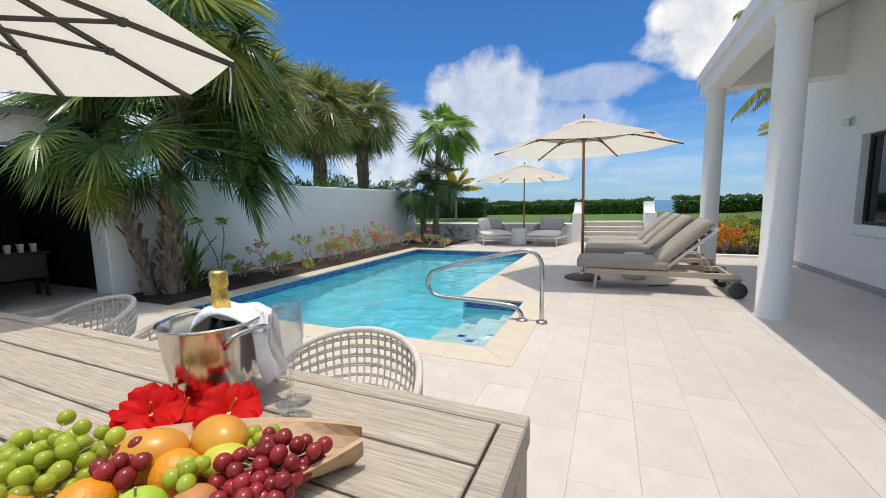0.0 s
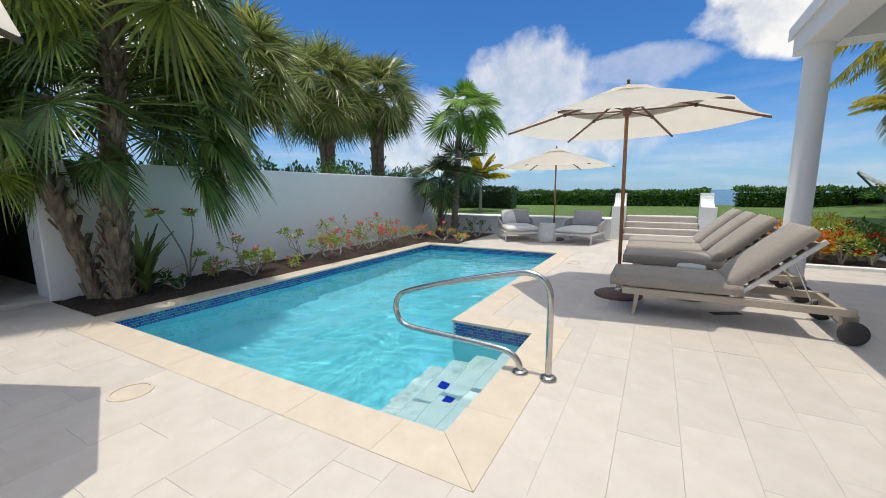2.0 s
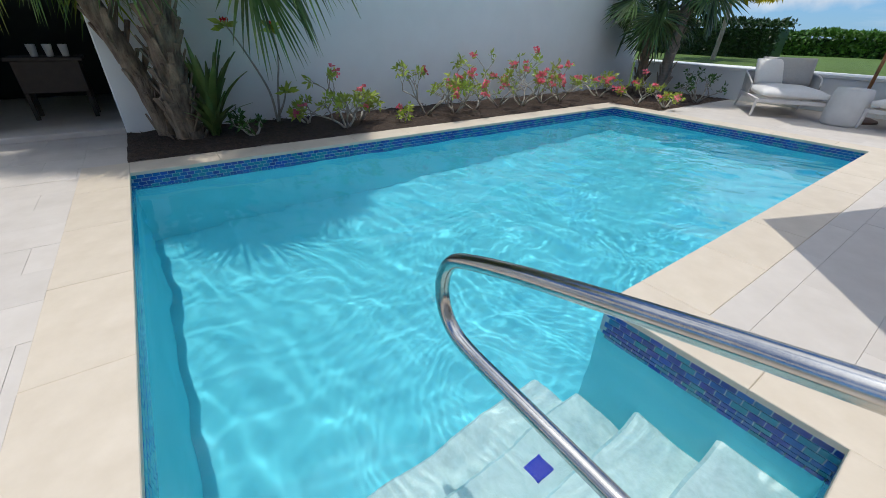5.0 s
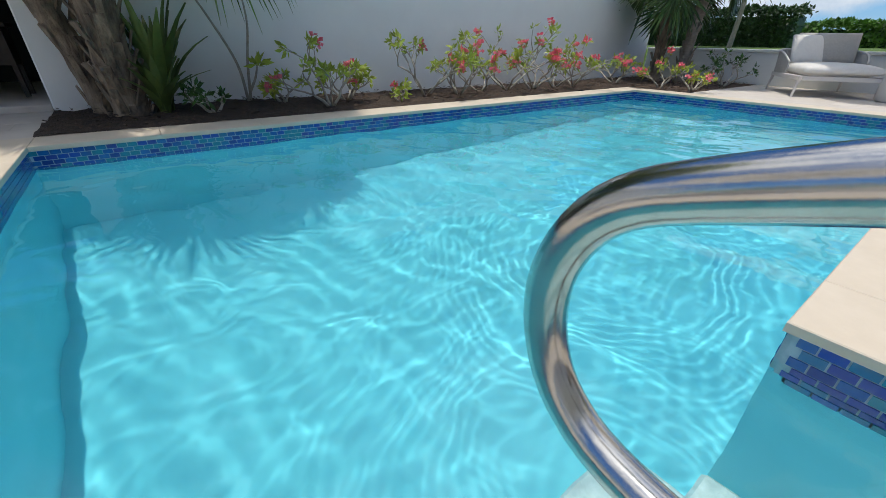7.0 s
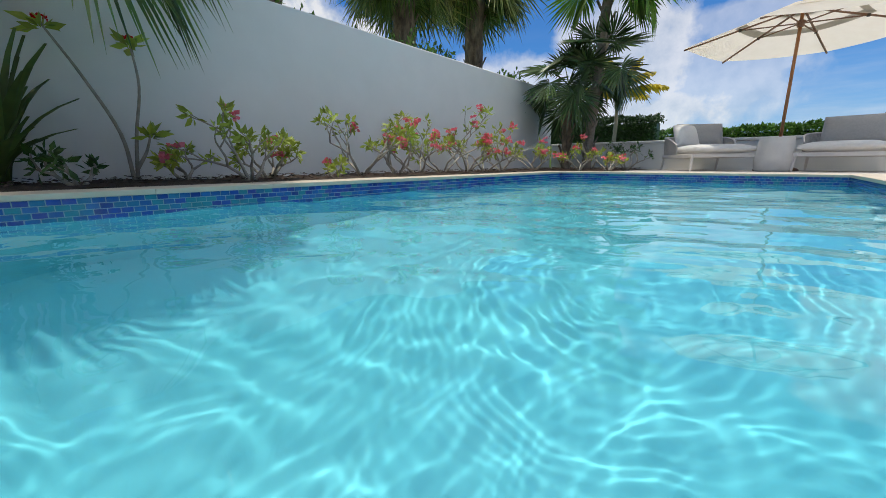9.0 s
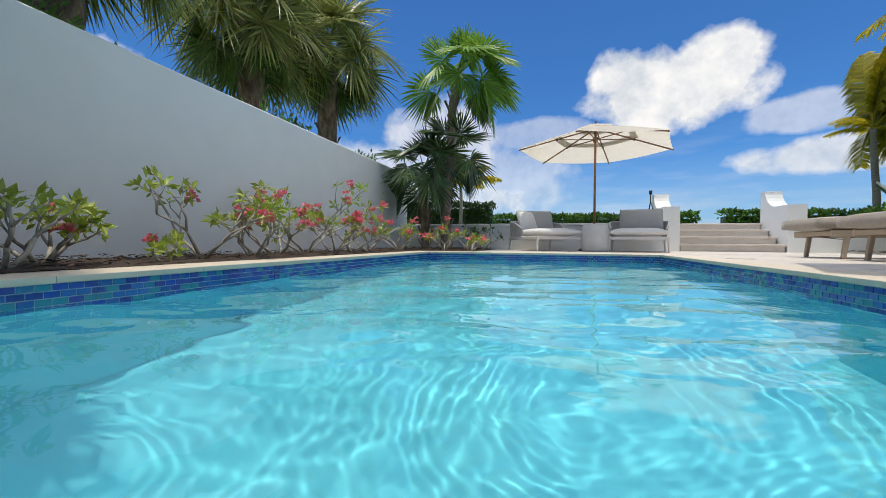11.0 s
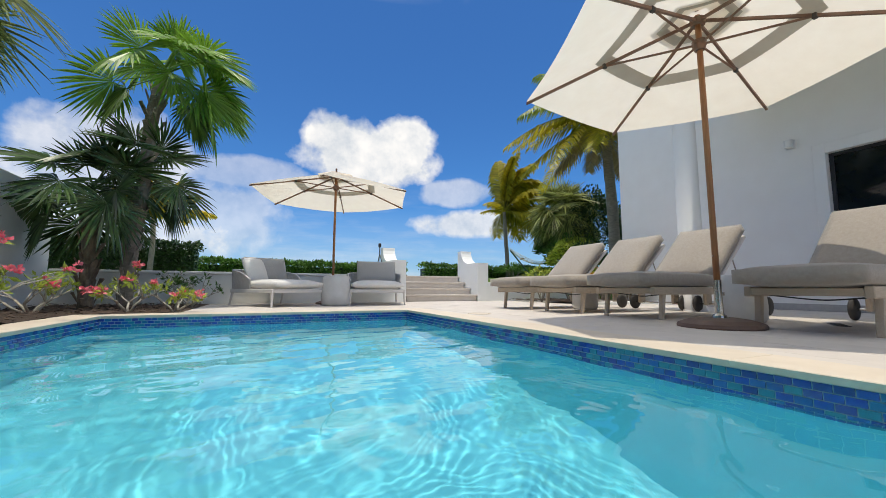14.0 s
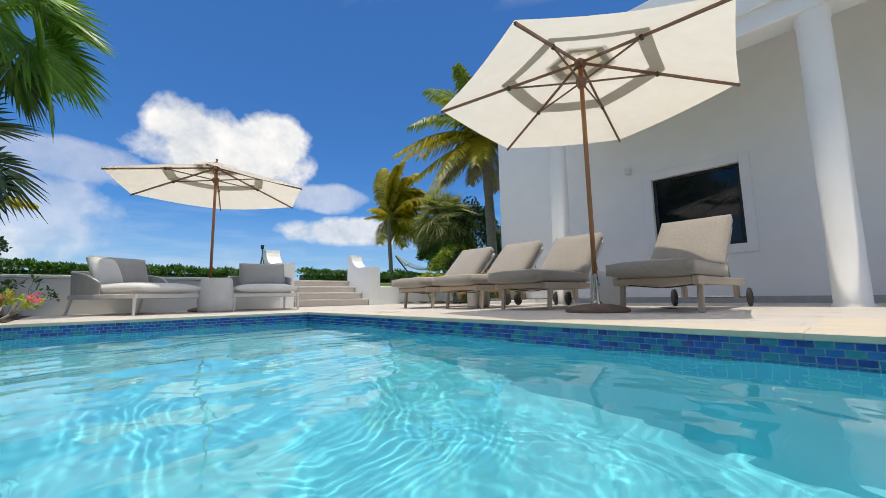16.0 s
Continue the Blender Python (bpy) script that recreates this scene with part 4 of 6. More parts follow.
def lounge_chair(at, rz, label, deep):
    """Low rope-backed lounge chair: frame and rope shell round the back, deep seat cushion, loose pillow."""
    c = thing("lounge_chair", at, rz, label, "lounge chair", "lounge chairs under the umbrella")
    w, d = 0.43, deep
    for x in (-w, w):
        part("side_rail", abox(x - 0.02, x + 0.02, -d, 0.45, 0.20, 0.255, 0.006), M_PAINTED, c)
    for y in (-d, 0.41):
        part("cross_rail", abox(-w + 0.02, w - 0.02, y, y + 0.04, 0.20, 0.255, 0.006), M_PAINTED, c)
    for x in (-w, w):
        for y, lean in ((-d + 0.03, -0.02), (0.40, 0.07)):
            part("leg", tube([(x, y, 0.21), (x * 1.03, y + lean, 0.0)], [0.021, 0.014], 10), M_PAINTED, c)
    rim = smooth_path([(-w, -0.10, 0.40), (-w - 0.04, 0.10, 0.50), (-w - 0.02, 0.40, 0.545), (-w + 0.16, 0.52, 0.56), (0, 0.55, 0.565), (w - 0.16, 0.52, 0.56), (w + 0.02, 0.40, 0.545), (w + 0.04, 0.10, 0.50), (w, -0.10, 0.40)], 6)
    foot = smooth_path([(-w, -0.10, 0.25), (-w, 0.10, 0.25), (-w, 0.40, 0.25), (-w + 0.14, 0.45, 0.25), (0, 0.45, 0.25), (w - 0.14, 0.45, 0.25), (w, 0.40, 0.25), (w, 0.10, 0.25), (w, -0.10, 0.25)], 6)
    part("rim", tube(rim, 0.013, 8), M_PAINTED, c, "", True)
    bm = bmesh.new()
    n = len(rim)
    for i in range(0, n - 1):
        for s in (0.0, 0.5):
            a = rim[i].lerp(rim[i + 1], s)
            b = foot[i].lerp(foot[i + 1], s)
            tube([a, a.lerp(b, 0.5) + Vector((0, 0, 0)), b], 0.011, 5, bm)
    part("rope_back", bm, M_ROPEG, c, "grey rope wound back")
    part("seat_cushion", cushion(-w + 0.015, w - 0.015, -d - 0.02, 0.42, 0.255, 0.395, None, 0.015), M_CUSHL, c, "pale grey seat cushion", True)
    m = Matrix.Translation((0.02, 0.30, 0.57)) @ Matrix.Rotation(radians(72), 4, "X")
    part("back_cushion", cushion(-w + 0.10, w - 0.06, -0.19, 0.20, -0.06, 0.07, m, 0.03), M_PILLOW, c, "grey back cushion", True)
    return c


a = lounge_chair((-3.26, 11.14, 0), 30, "rope-backed lounge chair with pale grey cushions and a white pillow", 0.74)
m = Matrix.Translation((-0.20, 0.20, 0.56)) @ Matrix.Rotation(radians(16), 4, "Z") @ Matrix.Rotation(radians(66), 4, "X")
part("pillow", cushion(-0.20, 0.20, -0.19, 0.19, -0.05, 0.06, m, 0.04), M_CUSHL, a, "pale square pillow", True)
lounge_chair((-1.60, 11.12, 0), -10, "rope-backed lounge chair with grey cushions", 0.60)

# small device on a stand beside the steps
k = thing("camera_tripod", (-1.05, 12.9, 0.46), 0, "small black tripod on the lawn beside the stair pier", "tripod")
for i in range(3):
    part("leg", tube([(0, 0, 0.60), (0.16 * math.cos(2.1 * i), 0.16 * math.sin(2.1 * i), 0.0)], 0.008, 6), M_BLACK, k)
part("column", tube([(0, 0, 0.58), (0, 0, 0.74)], 0.01, 8), M_BLACK, k)
part("head", abox(-0.03, 0.03, -0.02, 0.02, 0.74, 0.83, 0.006), M_BLACK, k)


# ---- dining corner ----


def dining_table():
    t = thing("dining_table", (-0.087, 0.421, 0), 0, "long weathered grey teak dining table with planked top", "table")
    L, W, H = 2.75, 0.878, 0.79
    for y0 in (-0.045, -W):
        part("edge_rail", abox(-L, 0, y0, y0 + 0.045, H - 0.06, H, 0.004), M_TEAK, t)
    for x0 in (-0.05, -L):
        bm = abox(0, 0.05, -W + 0.047, -0.047, H - 0.06, H, 0.004)
        bmesh.ops.transform(bm, matrix=Matrix.Translation((x0, 0, 0)), verts=bm.verts[:])
        part("end_rail", bm, M_TEAK, t)
    y = -0.052
    while y > -W + 0.06:
        y1 = max(y - 0.126, -W + 0.052)
        part("plank", abox(-L + 0.056, -0.056, y1, y, H - 0.026, H - random.uniform(0.0, 0.0018), 0.003), M_TEAK, t)
        y = y1 - 0.006
    # Unseen board added under the planks to keep sunlight out of the seams
    part("under_board", abox(-L + 0.058, -0.058, -W + 0.058, -0.058, H - 0.046, H - 0.030, 0.002), M_TEAK, t)
    for x0 in (-0.075, -L + 0.005):
        for y0 in (-W + 0.005, -0.075):
            part("leg", abox(x0, x0 + 0.07, y0, y0 + 0.07, 0, H - 0.06, 0.005), M_TEAK, t)
    for y0 in (-W + 0.02, -0.05):
        part("apron", abox(-L + 0.08, -0.08, y0, y0 + 0.028, H - 0.13, H - 0.06, 0.003), M_TEAK, t)


dining_table()


def woven_chair():
    c = thing("dining_chair", (0, 0, 0), 0, "off-white woven rope dining chair at the table", "chair", "chairs round the table")
    R = 0.262
    rim, low = [], []
    n = 46
    for i in range(n + 1):
        a = radians(-38 + 256 * i / n)
        h = 0.635 + 0.115 * max(0.0, math.sin(a)) ** 0.7 if math.sin(a) > 0 else 0.635 + 0.10 * math.sin(a)
        rim.append(Vector((R * math.cos(a) * 1.02, R * math.sin(a) * 1.0, h)))
        low.append(Vector((R * 0.72 * math.cos(a), R * 0.70 * math.sin(a) + 0.0, 0.44)))
    part("rim", tube(rim, 0.0125, 10), M_ROPE, c, "thick rope-wrapped rim", True)
    up, around = bmesh.new(), bmesh.new()
    k = 40
    for i in range(k + 1):
        f = i / k * n
        j = min(int(f), n - 1)
        a, b = rim[j].lerp(rim[j + 1], f - j), low[j].lerp(low[j + 1], f - j)
        out = Vector((a.x, a.y, 0)).normalized()
        mid = a.lerp(b, 0.5) + out * 0.028
        tube(smooth_path([a, mid, b], 3), 0.0040, 5, up)
    part("rope_warp", up, M_ROPE, c)
    for r in range(8):
        f = (r + 0.8) / 8.8
        pts = []
        for i in range(0, n + 1, 2):
            p = rim[i].lerp(low[i], f)
            out = Vector((p.x, p.y, 0)).normalized()
            pts.append(p + out * (0.028 * 4 * f * (1 - f) + 0.004))
        tube(pts, 0.0036, 5, around)
        tube([p - Vector((0, 0, 0.0085)) for p in pts], 0.0033, 5, around)
    part("rope_weft", around, M_ROPE, c)
    part("seat", lathe([(0.0, 0.42), (0.20, 0.42), (0.215, 0.435), (0.205, 0.455), (0.0, 0.46)], 30), M_ROPE, c, "round seat pad")
    for sx in (-1, 1):
        for sy in (-1, 1):
            part("leg", tube([(0.15 * sx, 0.15 * sy, 0.43), (0.23 * sx, 0.23 * sy, 0.0)], [0.014, 0.010], 10), M_PAINTED, c)
    return c


ch = woven_chair()
ch.matrix_basis = pose(-0.735, 0.61, 0, 0, 0, 8)
copy_thing(ch, pose(-1.54, 0.60, 0, 0, 0, 10))
copy_thing(ch, pose(-2.36, 0.62, 0, 0, 0, -5))


def cantilever_umbrella():
    u = thing("garden_umbrella", (-3.16, 0.58, 0), 0, "large cream umbrella with dark bronze ribs beside the table", "umbrella")
    r, tz, top, n, rot = 1.36, 2.17, 2.64, 8, radians(92)
    tips = [Vector((r * math.cos(rot + 2 * math.pi * k / n), r * math.sin(rot + 2 * math.pi * k / n), tz)) for k in range(n)]
    apex = Vector((0, 0, top))
    bm = bmesh.new()
    rings = []
    for f in [0.03] + [0.2 * i for i in range(1, 6)]:
        rings.append([bm.verts.new(apex.lerp(tips[k].lerp(tips[(k + 1) % n], j / 4), f) - Vector((0, 0, 0.012 * f * math.sin(math.pi * j / 4)))) for k in range(n) for j in range(4)])
    for p, q in zip(rings, rings[1:]):
        for i in range(len(p)):
            j = (i + 1) % len(p)
            bm.faces.new((p[i], q[i], q[j], p[j]))
    part("canopy", bm, M_CANVAS, u, "cream canvas canopy", True)
    for k in range(n):
        a, b = apex - Vector((0, 0, 0.05)), tips[k] - Vector((0, 0, 0.014))
        d = tips[k] - apex
        side = Vector((-d.y, d.x, 0)).normalized() * 0.016
        bm = bmesh.new()
        rows = [[bm.verts.new(p + side), bm.verts.new(p - side), bm.verts.new(p - side - Vector((0, 0, 0.03))), bm.verts.new(p + side - Vector((0, 0, 0.03)))] for p in (a, b)]
        for i in range(4):
            bm.faces.new((rows[0][i], rows[0][(i + 1) % 4], rows[1][(i + 1) % 4], rows[1][i]))
        bm.faces.new(rows[0][::-1]), bm.faces.new(rows[1])
        rib = part("rib", bm, M_BRONZE, u, "dark bronze metal rib")
        m = a.lerp(b, 0.58) - Vector((0, 0, 0.02))
        part("strut", tube([(0.04 * d.x / r, 0.04 * d.y / r, tz + 0.06), m], 0.014, 8), M_BRONZE, rib)
        part("joint", abox(-0.03, 0.03, -0.02, 0.02, -0.02, 0.02, 0.004, Matrix.Translation(m)), M_BRONZE, rib)
    part("pole", tube([(0, 0, 0.05), (0, 0, top)], 0.026, 14), M_BRONZE, u, "dark bronze pole", True)
    part("base_plate", lathe([(0.0, 0.0), (0.30, 0.0), (0.30, 0.04), (0.28, 0.05), (0.05, 0.055), (0.035, 0.2), (0.0, 0.2)], 36), M_BRONZE, u)
    part("tie_strap", tube(smooth_path([tips[7] * 0.98, tips[7] * 0.985 - Vector((0, 0.01, 0.10)), tips[7] * 0.97 - Vector((0.01, 0.0, 0.2))], 4), 0.005, 5), M_TOWEL, u)


cantilever_umbrella()

# ---- on the table ----
TZ = 0.751
earlier = set(bpy.data.objects)


def ice_bucket():
    b = thing("ice_bucket", (-0.825, 0.285, TZ), 0, "polished steel ice bucket on the table", "ice bucket")
    part("body", lathe([(r * 1.06, z * 1.06) for r, z in [(0.0, 0.0), (0.072, 0.0), (0.078, 0.006), (0.088, 0.06), (0.098, 0.13), (0.104, 0.185), (0.108, 0.19), (0.106, 0.194), (0.101, 0.188), (0.093, 0.12), (0.075, 0.01), (0.0, 0.008)]], 48), M_CHROME, b, "", True)
    for s in (-1, 1):
        part("handle", tube(smooth_path([(s * 0.102, -0.045, 0.16), (s * 0.125, -0.045, 0.185), (s * 0.128, 0.0, 0.19), (s * 0.125, 0.045, 0.185), (s * 0.102, 0.045, 0.16)], 4), 0.006, 8), M_CHROME, b, "steel side handle", True)
    n = thing("champagne_bottle", (-0.815, 0.305, TZ + 0.012), 0, "gold-foiled sparkling wine bottle in the ice bucket", "bottle")
    part("glass_body", lathe([(0.0, 0.0), (0.04, 0.0), (0.042, 0.01), (0.042, 0.13), (0.03, 0.17), (0.017, 0.21), (0.016, 0.215), (0.0, 0.215)], 24), M_BOTTLE, n, "", True)
    part("foil", lathe([(0.0, 0.306), (0.017, 0.306), (0.0205, 0.300), (0.0205, 0.272), (0.0165, 0.26), (0.019, 0.25), (0.022, 0.20), (0.018, 0.20)], 24), M_GOLD, n, "crinkled gold foil", True)
    t = thing("linen_towel", (-0.835, 0.285, TZ), 28, "white linen towel draped over the ice bucket", "towel")
    bm = bmesh.new()
    prof = smooth_path([(-0.03, -0.01, 0.12), (-0.022, -0.01, 0.19), (0.01, 0.0, 0.222), (0.055, 0.0, 0.218), (0.105, 0.0, 0.202), (0.132, 0.0, 0.165), (0.142, 0.0, 0.10), (0.15, 0.0, 0.045)], 4)
    rows = []
    for i, p in enumerate(prof):
        rows.append([bm.verts.new((p.x + 0.012 * math.sin(j * 1.3 + i * 0.2), -0.055 + j * 0.013 + 0.006 * math.sin(i * 0.5), p.z + 0.010 * math.sin(j * 1.9) + 0.006 * math.sin(i * 0.7 + j))) for j in range(11)])
    for a0, b0 in zip(rows, rows[1:]):
        for j in range(10):
            bm.faces.new((a0[j], a0[j + 1], b0[j + 1], b0[j]))
    cloth = part("cloth", bm, M_TOWEL, t, "", True)
    sol = cloth.modifiers.new("thickness", "SOLIDIFY")
    sol.thickness = 0.004
    t2 = thing("linen_napkin", (-0.74, 0.20, TZ), 20, "folded white linen napkin beside the ice bucket", "napkin")
    part("cloth", abox(-0.05, 0.05, -0.04, 0.04, 0.0, 0.012, 0.004, None, 2), M_TOWEL, t2)


ice_bucket()


def wine_glass(x, y):
    g = thing("champagne_glass", (x, y, TZ), 0, "clear stemmed champagne glass on the table", "glass", "champagne glasses")
    prof = [(0.0, 0.0), (0.034, 0.0), (0.033, 0.003), (0.008, 0.008), (0.0045, 0.02), (0.004, 0.085), (0.012, 0.098), (0.027, 0.13), (0.031, 0.155), (0.027, 0.20), (0.0255, 0.20), (0.0295, 0.155), (0.025, 0.13), (0.008, 0.102), (0.0, 0.10)]
    part("glass_bowl", lathe([(r * 1.15, z * 1.2) for r, z in prof], 28), M_GLASS, g, "", True)


wine_glass(-0.585, 0.28)
wine_glass(-0.64, 0.34)


def hibiscus(x, y, z, tilt, az):
    f = thing("hibiscus_flower", (x, y, z), az, "red hibiscus bloom laid on the table by the ice bucket", "flower", "hibiscus blooms")
    for k in range(5):
        bm = bmesh.new()
        rows = []
        for i in range(9):
            u = i / 8
            wd = 0.040 * math.sin(math.pi * (0.08 + 0.66 * u)) + 0.002
            rows.append([bm.verts.new((0.004 + 0.066 * u - 0.004 * u * u, wd * v, 0.004 + 0.042 * u - 0.034 * u ** 2 + u * u * (0.010 * math.sin(9 * v + 3 * k) + 0.006 * math.sin(17 * v + k)) + 0.010 * v * v * u)) for v in [q / 4 for q in range(-4, 5)]])
        for a0, b0 in zip(rows, rows[1:]):
            for j in range(8):
                bm.faces.new((a0[j], a0[j + 1], b0[j + 1], b0[j]))
        bmesh.ops.transform(bm, matrix=Matrix.Rotation(radians(tilt), 4, "X") @ Matrix.Rotation(radians(72 * k), 4, "Z"), verts=bm.verts[:])
        bmesh.ops.scale(bm, vec=(0.92, 0.92, 0.92), verts=bm.verts[:])
        part("petal", bm, M_RED, f, "", True)
    part("stamen", tube([Matrix.Rotation(radians(tilt), 4, "X") @ Vector(p) for p in ((0, 0, 0.01), (0.004, 0, 0.035), (0.012, 0, 0.06))], 0.003, 6), M_ORANGE, f, "yellow-red stamen")


hibiscus(-0.825, 0.135, TZ + 0.038, 42, 48)
hibiscus(-0.675, 0.20, TZ + 0.038, 40, 58)
hibiscus(-0.765, 0.160, TZ + 0.018, 15, 70)


def fruit_tray():
    t = thing("wooden_tray", (-0.68, -0.01, TZ), 36.9, "long pale carved wooden tray heaped with fruit", "tray")
    bm = bmesh.new()
    n, half, wid = 20, 0.400, 0.150
    inner, outer = [], []
    for i in range(n + 1):
        u = -1 + 2 * i / n
        w = wid * (1 - abs(u) ** 2.2 * 0.80)
        zt = 0.052 - 0.014 * (1 - u * u)
        x = half * u
        outer.append([bm.verts.new(p) for p in ((x, -w, zt), (x, -w * 0.75, 0.02), (x * 0.96, -w * 0.45, 0.0), (x * 0.96, w * 0.45, 0.0), (x, w * 0.75, 0.02), (x, w, zt), (x, w - 0.014, zt), (x * 0.99, w * 0.68, 0.030), (x * 0.96, w * 0.42, 0.014), (x * 0.96, -w * 0.42, 0.014), (x * 0.99, -w * 0.68, 0.030), (x, -w + 0.014, zt))])
    for p, q in zip(outer, outer[1:]):
        for j in range(12):
            bm.faces.new((p[j], p[(j + 1) % 12], q[(j + 1) % 12], q[j]))
    bm.faces.new(outer[0]), bm.faces.new(outer[-1])
    bmesh.ops.recalc_face_normals(bm, faces=bm.faces[:])
    part("bowl", bm, M_TRAY, t)


fruit_tray()


def fruit(name, at, r, scale, material, label, rot=(0, 0, 0), stem=False):
    f = thing(name, at, 0, label, "fruit")
    bm = bmesh.new()
    ball(bm, (0, 0, 0), r, 4, scale, pose(0, 0, 0, *rot))
    for v in bm.verts:
        v.co *= 1 + 0.02 * noise.noise(v.co * 30)
        if stem and v.co.z > 0:
            d = math.hypot(v.co.x, v.co.y)
            v.co.z -= 0.35 * max(0.0, r * 0.45 - d)
    part("skin", bm, material, f, "", True)
    if stem:
        part("stalk", tube([(0, 0, r * 0.7), (0.004, 0, r * 1.15)], 0.0018, 6), M_STEM, f)


fruit("mango", (-0.655, 0.04, TZ + 0.053), 0.044, (1.35, 1.0, 0.95), M_MANGO, "ripe orange-red mango on the tray", (0, 0, 30))
fruit("mango", (-0.585, 0.115, TZ + 0.053), 0.042, (1.4, 1.0, 0.95), M_MANGO, "ripe orange mango on the tray", (0, 0, -10))
fruit("orange", (-0.585, 0.035, TZ + 0.043), 0.037, (1, 1, 0.96), M_ORANGEF, "bright orange on the fruit tray")
fruit("orange", (-0.63, -0.065, TZ + 0.046), 0.039, (1, 1, 0.96), M_ORANGEF, "bright orange on the fruit tray")
fruit("apple", (-0.54, -0.045, TZ + 0.048), 0.037, (1, 1, 0.92), M_APPLE, "shiny green apple on the fruit tray", stem=True)
fruit("pear", (-0.535, 0.085, TZ + 0.043), 0.031, (1.3, 1, 0.9), M_LEMON, "yellow-green pear on the fruit tray", (0, 0, 25))
fruit("peach", (-0.49, 0.0, TZ + 0.036), 0.034, (1, 1, 0.95), M_PEACH, "blushed peach on the fruit tray")
fruit("orange", (-0.72, -0.12, TZ + 0.038), 0.038, (1, 1, 0.96), M_ORANGEF, "bright orange on the fruit tray")


def grapes(at, spread, count, r, material, label, seed):
    g = thing("grape_bunch", at, 0, label, "grapes")
    rnd = random.Random(seed)
    placed, tries = [], 0
    me = None
    while len(placed) < count and tries < 9000:
        tries += 1
        p = Vector([max(-1.6, min(1.6, rnd.gauss(0, 1))) * k for k in spread])
        p.z = abs(p.z)
        if all((p - q).length > r * 1.62 for q in placed):
            placed.append(p)
    for p in placed:
        if me is None:
            bm = bmesh.new()
            ball(bm, (0, 0, 0), r, 3, (1, 1, 1.1))
            o = part("grape", bm, material, g, "", True)
            me = o.data
        else:
            o = new("grape", me)
            o.parent = g
        o.matrix_basis = Matrix.Translation(p) @ pose(0, 0, 0, rnd.uniform(-60, 60), rnd.uniform(-60, 60), 0) @ Matrix.Scale(rnd.uniform(0.88, 1.1), 4)
    bm = bmesh.new()
    for p in placed:
        tube([Vector((0, 0, 0.0)), p * 0.6 + Vector((0, 0, 0.006)), p], 0.0011, 4, bm)
    part("stalk", bm, M_STEM, g, "thin green-brown stalk")["kind"] = "stuff"


grapes((-0.80, -0.05, TZ + 0.033), (0.05, 0.046, 0.03), 72, 0.0132, M_GRAPEG, "bunch of pale green grapes on the tray", 3)
grapes((-0.445, 0.105, TZ + 0.033), (0.036, 0.034, 0.022), 34, 0.0132, M_GRAPER, "bunch of dark red grapes on the tray", 4)
grapes((-0.455, 0.035, TZ + 0.028), (0.026, 0.02, 0.014), 14, 0.0132, M_GRAPER, "bunch of dark red grapes on the tray", 6)
grapes((-0.64, -0.005, TZ + 0.063), (0.024, 0.02, 0.012), 10, 0.0132, M_GRAPER, "bunch of dark red grapes on the tray", 7)
grapes((-0.53, 0.02, TZ + 0.063), (0.015, 0.012, 0.008), 5, 0.0128, M_GRAPEG, "bunch of pale green grapes on the tray", 8)
grapes((-0.53, 0.150, TZ + 0.038), (0.02, 0.015, 0.01), 6, 0.0128, M_GRAPEG, "bunch of pale green grapes on the tray", 9)

# the table setting, at its true size on the table top
SETTING = pose(0.049, -0.322, 1.218) @ Matrix.Scale(0.915, 4) @ pose(-0.049, 0.322, -1.218)
for ob in list(bpy.data.objects):
    if ob not in earlier and ob.parent is None:
        ob.matrix_basis = SETTING @ ob.matrix_basis

# ---- planting ----


